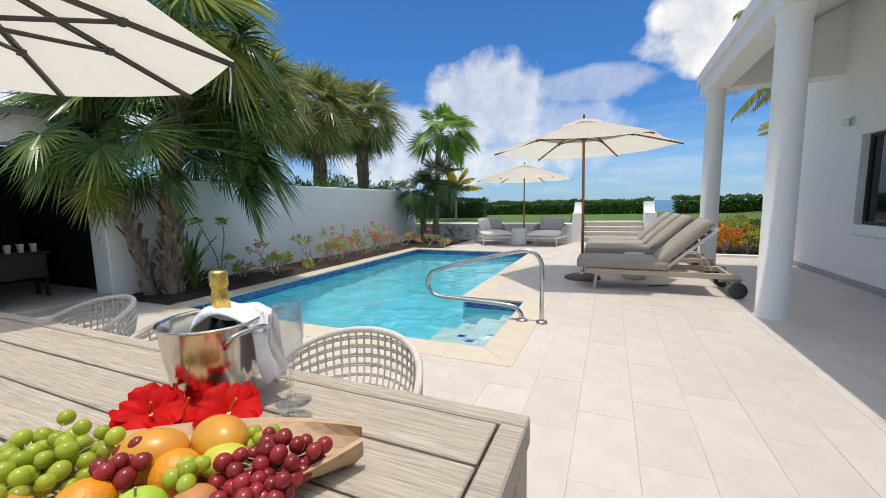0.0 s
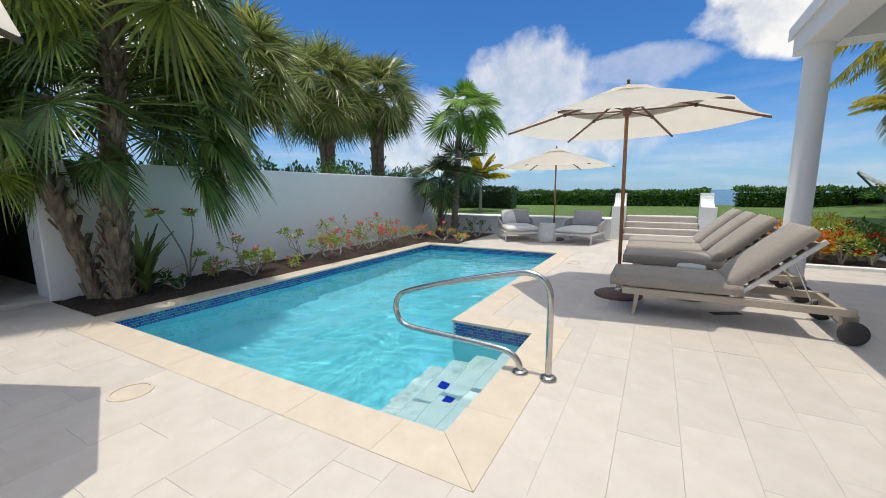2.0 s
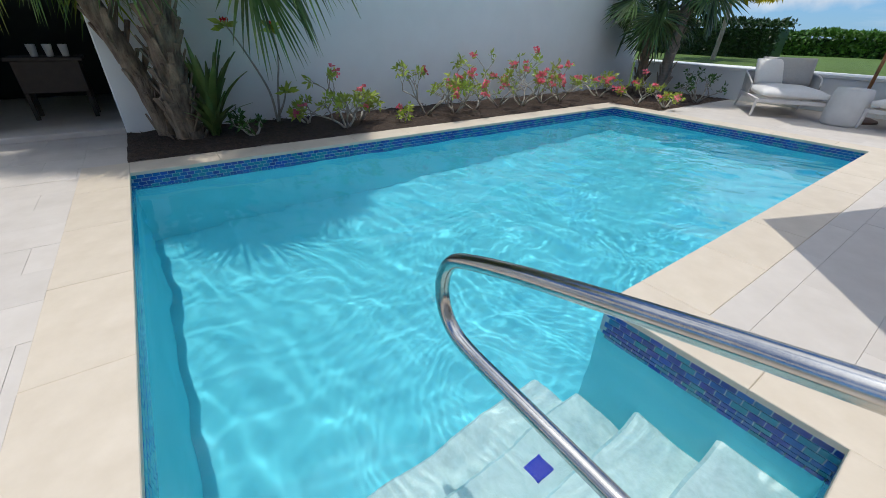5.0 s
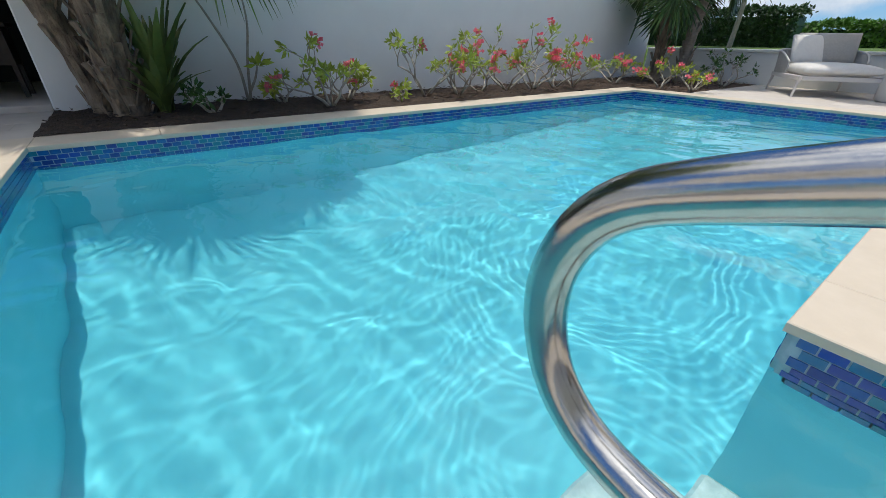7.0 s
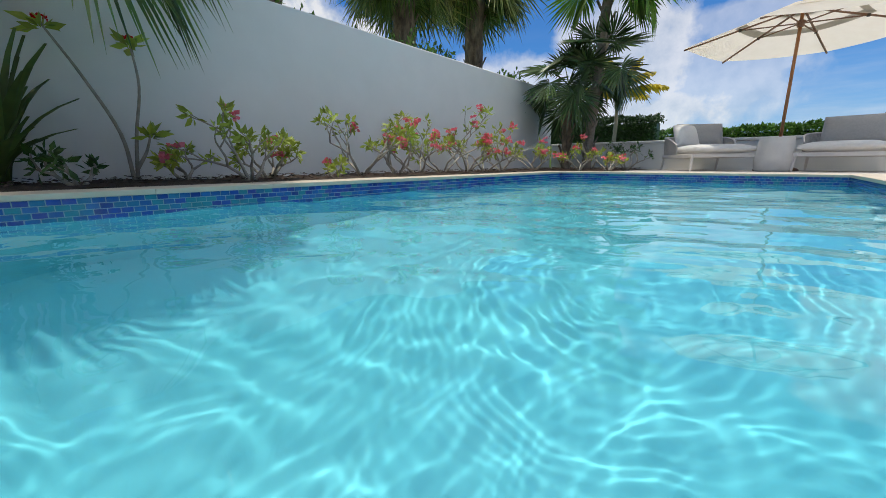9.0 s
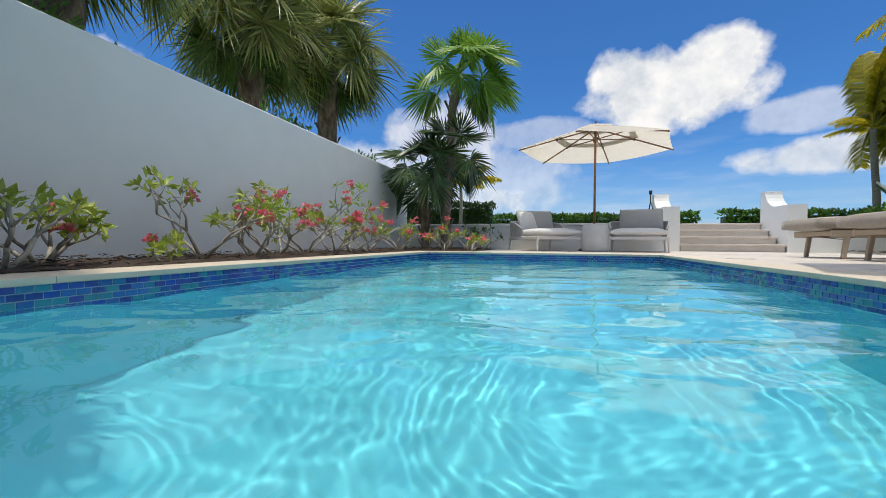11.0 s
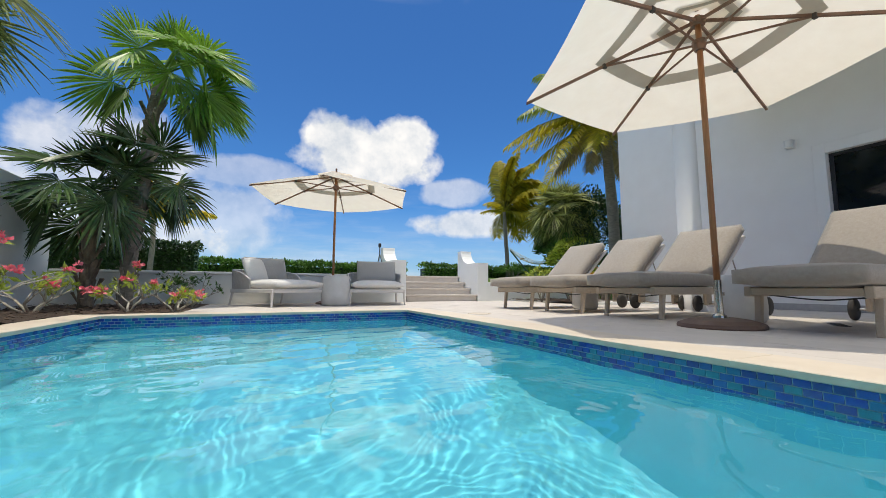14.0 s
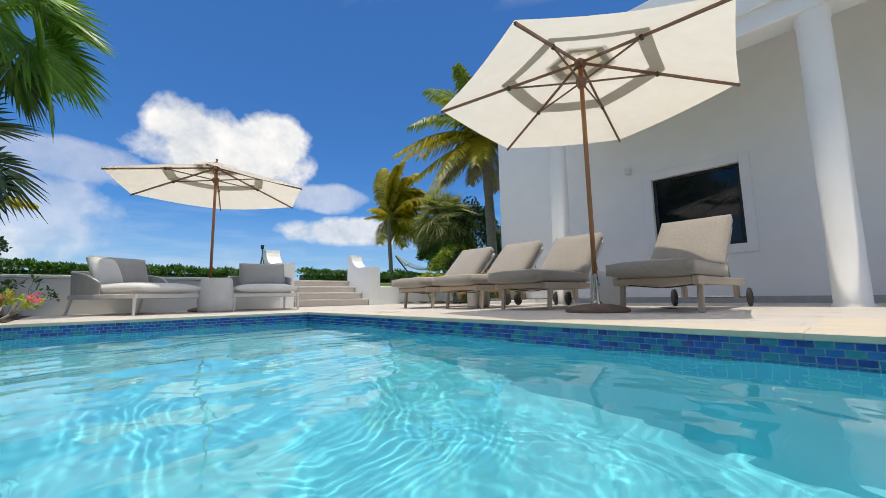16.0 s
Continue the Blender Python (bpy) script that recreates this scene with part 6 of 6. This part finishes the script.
def desert_rose(at, h, seed, blooms, material, branches=6, label="desert rose bush with pink blooms in the mulch bed"):
    """Forked grey branches, a rosette of leaves at every tip, and some blooms."""
    t = thing("desert_rose", at, 0, label, "flowering shrub", "flowering shrubs along the wall")
    rnd = random.Random(seed)
    tips = []

    def grow(bm, p, d, ln, r, level):
        q = p + d * ln * 0.5 + Vector((rnd.uniform(-1, 1), rnd.uniform(-1, 1), 0.3)) * ln * 0.10
        e = p + d * ln
        tube([p, q, e], [r, r * 0.85, r * 0.7], 5, bm)
        if level == 0 or ln < 0.05:
            tips.append((e, d))
            return
        for _ in range(2 if level > 1 else rnd.choice((1, 2))):
            nd2 = (d + Vector((rnd.uniform(-0.85, 0.85), rnd.uniform(-0.85, 0.85), rnd.uniform(-0.25, 0.45)))).normalized()
            grow(bm, e, nd2, ln * rnd.uniform(0.6, 0.85), r * 0.68, level - 1)

    wood = bmesh.new()
    for k in range(branches):
        a = k * 6.283 / branches + rnd.uniform(-0.4, 0.4)
        grow(wood, Vector((0.02 * math.cos(a), 0.02 * math.sin(a), -0.02)), Vector((0.85 * math.cos(a), 0.85 * math.sin(a), rnd.uniform(0.55, 1.25))).normalized(), h * rnd.uniform(0.30, 0.46), 0.015, 3)
    part("branch_work", wood, M_STEM, t, "forked grey branches", True)["kind"] = "stuff"
    rng = np.random.default_rng(seed)
    pts, nrm = [], []
    for e, d in tips:
        for _ in range(7):
            v = Vector(rng.normal(size=3)) * 0.8 + d
            pts.append(e + v * 0.012 - d * rng.uniform(0, 0.05))
            nrm.append(v.normalized() * 1.6)
    leaf_mass("leaves", np.array(pts), np.array(nrm), 0.078, material, "", "", seed, parent=t, aspect=0.40)
    if blooms:
        for e, d in rnd.sample(tips, min(blooms, len(tips))):
            fp, fn = [], []
            for _ in range(4):
                c = e + d * 0.035 + Vector(rng.normal(size=3)) * 0.024
                for k in range(6):
                    a = k * 1.047
                    fp.append(c)
                    fn.append(Vector((math.cos(a), math.sin(a), 0.5)) * 3)
            leaf_mass("bloom", np.array(fp), np.array(fn), 0.046, M_PINK, "", "", seed + 5, parent=t, aspect=0.85)["kind"] = "stuff"
    return t


ROSES = ((-5.85, 4.45, 0.30, 0, M_LEAF), (-5.42, 4.76, 0.60, 2, M_LEAF), (-5.72, 5.05, 0.36, 2, M_LEAF), (-5.40, 5.52, 0.19, 1, M_LEAF), (-5.62, 6.00, 0.62, 3, M_LEAF), (-5.52, 6.40, 0.50, 2, M_LEAF),
         (-5.62, 6.85, 0.62, 4, M_LEAF), (-5.70, 7.40, 0.82, 10, M_LEAF), (-5.55, 7.75, 0.64, 6, M_LEAF), (-5.62, 8.30, 0.68, 9, M_LEAF), (-5.58, 8.70, 0.46, 5, M_LEAF), (-5.55, 9.75, 0.50, 4, M_LEAF),
         (-4.72, 9.65, 0.46, 4, M_LEAF), (-4.30, 9.72, 0.40, 3, M_LEAF), (-4.35, 10.9, 0.55, 0, M_LEAFD), (-5.55, 3.78, 0.24, 0, M_LEAFD))
for i, (x, y, h, b, m) in enumerate(ROSES):
    desert_rose((x, y, 0.01), h, 200 + i, b, m, 3 + i % 3, "desert rose bush with pink blooms in the mulch bed" if b else "low leafy bush in the mulch bed")


def tall_stem():
    t = thing("frangipani_sapling", (-6.10, 4.17, 0.0), 0, "leggy sapling with leaf tufts and red flowers by the wall", "shrub")
    ends = []
    for pts in ([(0, 0, 0), (0.02, -0.04, 0.35), (0.05, -0.20, 0.72), (0.06, -0.36, 1.02)], [(0, 0.02, 0), (0, 0.06, 0.35), (0.02, 0.12, 0.70), (0.04, 0.10, 1.00)], [(0.02, 0.03, 0.1), (0.02, 0.10, 0.22), (0.05, 0.14, 0.36)]):
        path = smooth_path(pts, 5)
        part("stem", tube(path, [0.015 - 0.008 * i / (len(path) - 1) for i in range(len(path))], 7), M_STEM, t, "", True)
        ends.append(path[-1])
    pts, nrm = [], []
    for e in ends:
        for k in range(16):
            a = k * 2.4
            v = Vector((math.cos(a), math.sin(a), 0.25 + 0.02 * k))
            pts.append(e + v * 0.01 - Vector((0, 0, 0.003 * k)))
            nrm.append(v * 3)
    leaf_mass("leaves", np.array(pts), np.array(nrm), 0.13, M_LEAF, "", "", 300, parent=t, aspect=0.40)
    for e in ends[:2]:
        fp, fn = [], []
        for k in range(14):
            a = k * 2.4
            fp.append(e + Vector((0.03 * math.cos(a * 0.7), 0.03 * math.sin(a * 0.7), 0.03)))
            fn.append(Vector((math.cos(a), math.sin(a), 0.6)) * 2)
        leaf_mass("bloom", np.array(fp), np.array(fn), 0.035, M_RED, "", "", 301, parent=t, aspect=0.8)


tall_stem()


def strap_plant(at, n, h, seed, material, flare):
    t = thing("bromeliad_plant", at, 0, "upright strap-leaved plant beside the palm trunk", "plant")
    rnd = random.Random(seed)
    for k in range(n):
        bm = bmesh.new()
        a, l, lean = k * 2.4, h * rnd.uniform(0.45, 1.0), flare * rnd.uniform(0.25, 1.4)
        o = Vector((math.cos(a), math.sin(a), 0))
        s = Vector((-o.y, o.x, 0))
        rows = []
        for i in range(7):
            u = i / 6
            c = o * (0.03 + lean * l * u ** 1.7 * 0.6) + Vector((0, 0, l * (u - 0.25 * lean * u * u)))
            w = 0.038 * math.sin(math.pi * (0.22 + 0.76 * u)) ** 0.8
            rows.append((bm.verts.new(c + s * w - o * 0.008), bm.verts.new(c + o * 0.006), bm.verts.new(c - s * w - o * 0.008)))
        for p0, q0 in zip(rows, rows[1:]):
            bm.faces.new((p0[0], p0[1], q0[1], q0[0]))
            bm.faces.new((p0[1], p0[2], q0[2], q0[1]))
        part("leaf", bm, material, t, "", True)


strap_plant((-5.86, 3.48, 0.0), 34, 1.0, 401, M_STRAP, 0.75)
strap_plant((-5.70, 3.44, 0.0), 26, 0.55, 402, M_STRAP, 1.0)


def hammock():
    h = thing("hammock", (0, 0, 0), 0, "white rope hammock slung on leaning steel posts on the lawn", "hammock")
    a, b = Vector((4.95, 16.5, 1.72)), Vector((6.9, 15.6, 1.65))
    part("post", tube([a, (5.75, 16.2, 0.65)], 0.03, 8), M_GREENMETAL, h)
    part("post", tube([b, (6.1, 15.9, 0.65)], 0.03, 8), M_GREENMETAL, h)
    bm = bmesh.new()
    side = Vector((0.42, 0.9, 0)).normalized()
    for k in range(13):
        v = (k - 6) / 6
        pts = []
        for i in range(13):
            u = i / 12
            w = 0.42 * min(1.0, 5 * u, 5 * (1 - u))
            p = a.lerp(b, u) + side * v * w
            p.z -= 0.50 * 4 * u * (1 - u) - 0.08 * v * v
            pts.append(p)
        tube(pts, 0.006, 4, bm)
    for i in range(3, 24):
        u = i / 26
        w = 0.42 * min(1.0, 5 * u, 5 * (1 - u))
        pts = []
        for k in range(7):
            v = (k - 3) / 3
            p = a.lerp(b, u) + side * v * w
            p.z -= 0.50 * 4 * u * (1 - u) - 0.08 * v * v
            pts.append(p)
        tube(pts, 0.006, 4, bm)
    part("net", bm, M_NET, h, "white rope net")
    for u in (0.2, 0.8):
        p = a.lerp(b, u) - Vector((0, 0, 0.50 * 4 * u * (1 - u)))
        part("spreader_bar", tube([p - side * 0.44, p + side * 0.44], 0.016, 8), M_POLE, h)


hammock()

for x, y in ((-2.91, 2.11), (-1.22, 8.09)):
    s = thing("skimmer_lid", (x, y, 0.0), 0, "round cream skimmer lid set in the paving", "lid", "skimmer lids")
    part("lid", lathe([(0.0, 0.004), (0.10, 0.004), (0.105, 0.002), (0.105, -0.02)], 32), M_COPING, s)
    part("rim", lathe([(0.108, -0.02), (0.108, 0.005), (0.125, 0.005), (0.127, -0.02)], 32), M_COPING, s)

d = thing("floor_drain", (0.72, 5.86, 0.0), 30, "dark slotted drain grate set in the paving", "drain")
part("frame", abox(-0.15, 0.15, -0.045, 0.045, -0.01, 0.003, 0.001), M_BRONZE, d)
for i in range(9):
    part("slat", abox(-0.135 + i * 0.032, -0.121 + i * 0.032, -0.036, 0.036, 0.003, 0.006, 0.001), M_BLACK, d)

# ---- pieces of paving, coping and mosaic ----


ORIGIN = -10.155


def clip_cells(rects, w, l):
    """Running-bond cells of the paving, cut to the paved areas."""
    for x0, x1, y0, y1 in rects:
        i = math.floor((x0 - ORIGIN) / w)
        while ORIGIN + i * w < x1:
            off = (i * 0.37 % 1.0) * l
            j = math.floor((y0 + 10 - off) / l)
            while -10 + off + j * l < y1:
                a0, a1 = max(x0, ORIGIN + i * w), min(x1, ORIGIN + (i + 1) * w)
                b0, b1 = max(y0, -10 + off + j * l), min(y1, -10 + off + (j + 1) * l)
                if a1 - a0 > 0.004 and b1 - b0 > 0.004:
                    yield a0, a1, b0, b1
                j += 1
            i += 1


def slab_mesh(name, w, l, h, material, ch=0.003):
    bm = bmesh.new()
    t = [bm.verts.new(p) for p in ((ch, ch, 0), (w - ch, ch, 0), (w - ch, l - ch, 0), (ch, l - ch, 0))]
    m = [bm.verts.new(p) for p in ((0, 0, -ch), (w, 0, -ch), (w, l, -ch), (0, l, -ch))]
    b = [bm.verts.new(p) for p in ((0, 0, -h), (w, 0, -h), (w, l, -h), (0, l, -h))]
    bm.faces.new(t)
    for p, q in ((m, t), (b, m)):
        for i in range(4):
            j = (i + 1) % 4
            bm.faces.new((p[i], p[j], q[j], q[i]))
    me = bpy.data.meshes.new(name)
    bm.to_mesh(me)
    bm.free()
    me.materials.append(material)
    return me


def pieces(parent, cells, name, gap, h, material, near, z=0.0, limit=290, ch=0.0012):
    cache, rest, made = {}, [], 0
    rnd = random.Random(17)
    for a0, a1, b0, b1 in cells:
        w, l = round(a1 - a0 - gap, 3), round(b1 - b0 - gap, 3)
        if w < 0.003 or l < 0.003:
            continue
        dz = z + rnd.uniform(-0.0008, 0.0008)
        if near(a0, b0) and made < limit:
            if (w, l) not in cache:
                cache[(w, l)] = slab_mesh(name, w, l, h, material, ch)
            o = new(name, cache[(w, l)])
            o.location = (a0 + gap / 2, b0 + gap / 2, dz)
            o.parent = parent
            made += 1
        else:
            rest.append((a0 + gap / 2, b0 + gap / 2, w, l, dz))
    if rest:
        verts, faces = [], []
        for x, y, w, l, dz in rest:
            k = len(verts)
            verts += [(x + ch, y + ch, dz), (x + w - ch, y + ch, dz), (x + w - ch, y + l - ch, dz), (x + ch, y + l - ch, dz)]
            verts += [(x, y, dz - ch), (x + w, y, dz - ch), (x + w, y + l, dz - ch), (x, y + l, dz - ch), (x, y, dz - h), (x + w, y, dz - h), (x + w, y + l, dz - h), (x, y + l, dz - h)]
            faces.append((k, k + 1, k + 2, k + 3))
            for i in range(4):
                j = (i + 1) % 4
                faces.append((k + 4 + i, k + 4 + j, k + j, k + i))
                faces.append((k + 8 + i, k + 8 + j, k + 4 + j, k + 4 + i))
        me = bpy.data.meshes.new(name + "_field")
        me.from_pydata(verts, [], faces)
        me.materials.append(material)
        o = new(name + "_field", me)
        o.parent = parent
        o["kind"] = "stuff"


OUT = (XL - CW, XS + CW, YN - CW, YF + CW)
PAVED = [(WALL_X, 1.75, -4.5, OUT[2]), (1.75, HOUSE_X, -4.5, 9.33), (WALL_X, XL - CW, OUT[2], 2.69), (XS + CW, 1.75, OUT[2], YS + CW), (XR + CW, 1.75, YS + CW, OUT[3]), (-4.2, 1.75, OUT[3], 12.0)]
pieces(deck, clip_cells(PAVED, 0.296, 0.61), "paver", 0.0006, 0.034, M_PAVER, lambda x, y: -2.6 < x < 1.5 and -0.3 < y < 7.0, ch=0.0004)

coping = thing("pool_coping", (0, 0, 0), 0, "cream stone coping round the pool edge", "coping", "", "structure")
cells = []


def run(x0, x1, y0, y1, along):
    ln = (x1 - x0) if along == "x" else (y1 - y0)
    k = max(1, round(ln / 0.61))
    for i in range(k):
        if along == "x":
            cells.append((x0 + ln * i / k, x0 + ln * (i + 1) / k, y0, y1))
        else:
            cells.append((x0, x1, y0 + ln * i / k, y0 + ln * (i + 1) / k))


LIP = 0.022
run(OUT[0], -1.16, OUT[2], YN + LIP, "x")
run(OUT[0], XL + LIP, YN + LIP, YF - LIP, "y")
run(OUT[0], XR + CW, YF - LIP, OUT[3], "x")
run(XR - LIP, XR + CW, YS + CW, YF - LIP, "y")
run(XR - LIP, XS + CW, YS - LIP, YS + CW, "x")
run(XS - LIP, XS + CW, 2.98, YS - LIP, "y")
pieces(coping, cells, "coping_stone", 0.0014, 0.027, M_COPING, lambda x, y: True, 0.004, 200, 0.003)


def mitred_stone(corners, z0, z1):
    bm = bmesh.new()
    low = [bm.verts.new((x, y, z0)) for x, y in corners]
    top = [bm.verts.new((x, y, z1)) for x, y in corners]
    bm.faces.new(top), bm.faces.new(low[::-1])
    for i in range(len(corners)):
        j = (i + 1) % len(corners)
        bm.faces.new((low[i], low[j], top[j], top[i]))
    bmesh.ops.recalc_face_normals(bm, faces=bm.faces[:])
    part("coping_stone", bm, M_COPING, coping)


J = 0.0008
mitred_stone(((-1.16 + J, OUT[2]), (OUT[1] - 2 * J, OUT[2]), (XS - LIP - 2 * J, YN + LIP), (-1.16 + J, YN + LIP)), -0.023, 0.004)
mitred_stone(((OUT[1], OUT[2] + 2 * J), (OUT[1], 2.98 - J), (XS - LIP, 2.98 - J), (XS - LIP, YN + LIP + 2 * J)), -0.023, 0.004)


def mosaic():
    """Brick-bonded glass mosaic along the water line, on pale grout."""
    wall = thing("waterline_mosaic", (0, 0, 0), 0, "iridescent blue glass mosaic band along the water line", "tiles", "", "structure")
    grout = bmesh.new()
    e = 0.012
    sides = (("y", XL, 1, YN, YF), ("x", YN, 1, XL, XS), ("x", YF, -1, XL, XR), ("y", XR, -1, YS, YF), ("x", YS, -1, XR, XS), ("y", XS, -1, YN, YS))
    tw, th, top, rows = 0.052, 0.0240, -0.0265, 6
    shared = {}
    verts, faces = [], []
    made = 0
    for axis, c, s, a0, a1 in sides:
        lo, hi = (c - 0.02, c + e) if s > 0 else (c - e, c + 0.02)
        if axis == "y":
            box(grout, lo, hi, a0, a1, -0.19, -0.0225)
        else:
            box(grout, a0, a1, lo, hi, -0.19, -0.0225)
        near = (axis == "y" and c == XR) or (axis == "x" and c == YS)
        for r in range(rows):
            z1 = top - r * (th + 0.004)
            k = 0
            x = a0 - (r % 2) * tw * 0.5
            while x < a1 - 0.015:
                x0, x1 = max(x, a0 + e), min(x + tw - 0.004, a1 - 0.002)
                x += tw
                if x1 - x0 < 0.012:
                    continue
                d = 0.003
                part_tile = near and r < 4 and made < 290 and (axis == "x" or x < 7.2)
                w = round(x1 - x0, 4)
                if part_tile:
                    key = (axis, s, w)
                    if key not in shared:
                        bm = bmesh.new()
                        if axis == "y":
                            box(bm, *(sorted((0, s * d))), 0, w, -th, 0)
                        else:
                            box(bm, 0, w, *(sorted((0, s * d))), -th, 0)
                        me = bpy.data.meshes.new("tile")
                        bm.to_mesh(me)
                        bm.free()
                        me.materials.append(M_TILE)
                        shared[key] = me
                    o = new("tile", shared[key])
                    o.location = (c + s * e, x0, z1) if axis == "y" else (x0, c + s * e, z1)
                    o.parent = wall
                    made += 1
                else:
                    q = c + s * (e + d)
                    b = c + s * e
                    n0 = len(verts)
                    for dep, z in ((q, z1), (q, z1 - th), (b, z1), (b, z1 - th)):
                        for xx in (x0, x1):
                            verts.append((dep, xx, z) if axis == "y" else (xx, dep, z))
                    faces += [(n0, n0 + 1, n0 + 3, n0 + 2), (n0, n0 + 1, n0 + 5, n0 + 4), (n0 + 2, n0 + 3, n0 + 7, n0 + 6), (n0, n0 + 2, n0 + 6, n0 + 4), (n0 + 1, n0 + 3, n0 + 7, n0 + 5)]
    me = bpy.data.meshes.new("tile_field")
    me.from_pydata(verts, [], faces)
    me.materials.append(M_TILE)
    o = new("tile_field", me)
    o.parent = wall
    o["kind"] = "stuff"
    part("grout", grout, M_GROUT, wall, "pale grout behind the tiles")


mosaic()
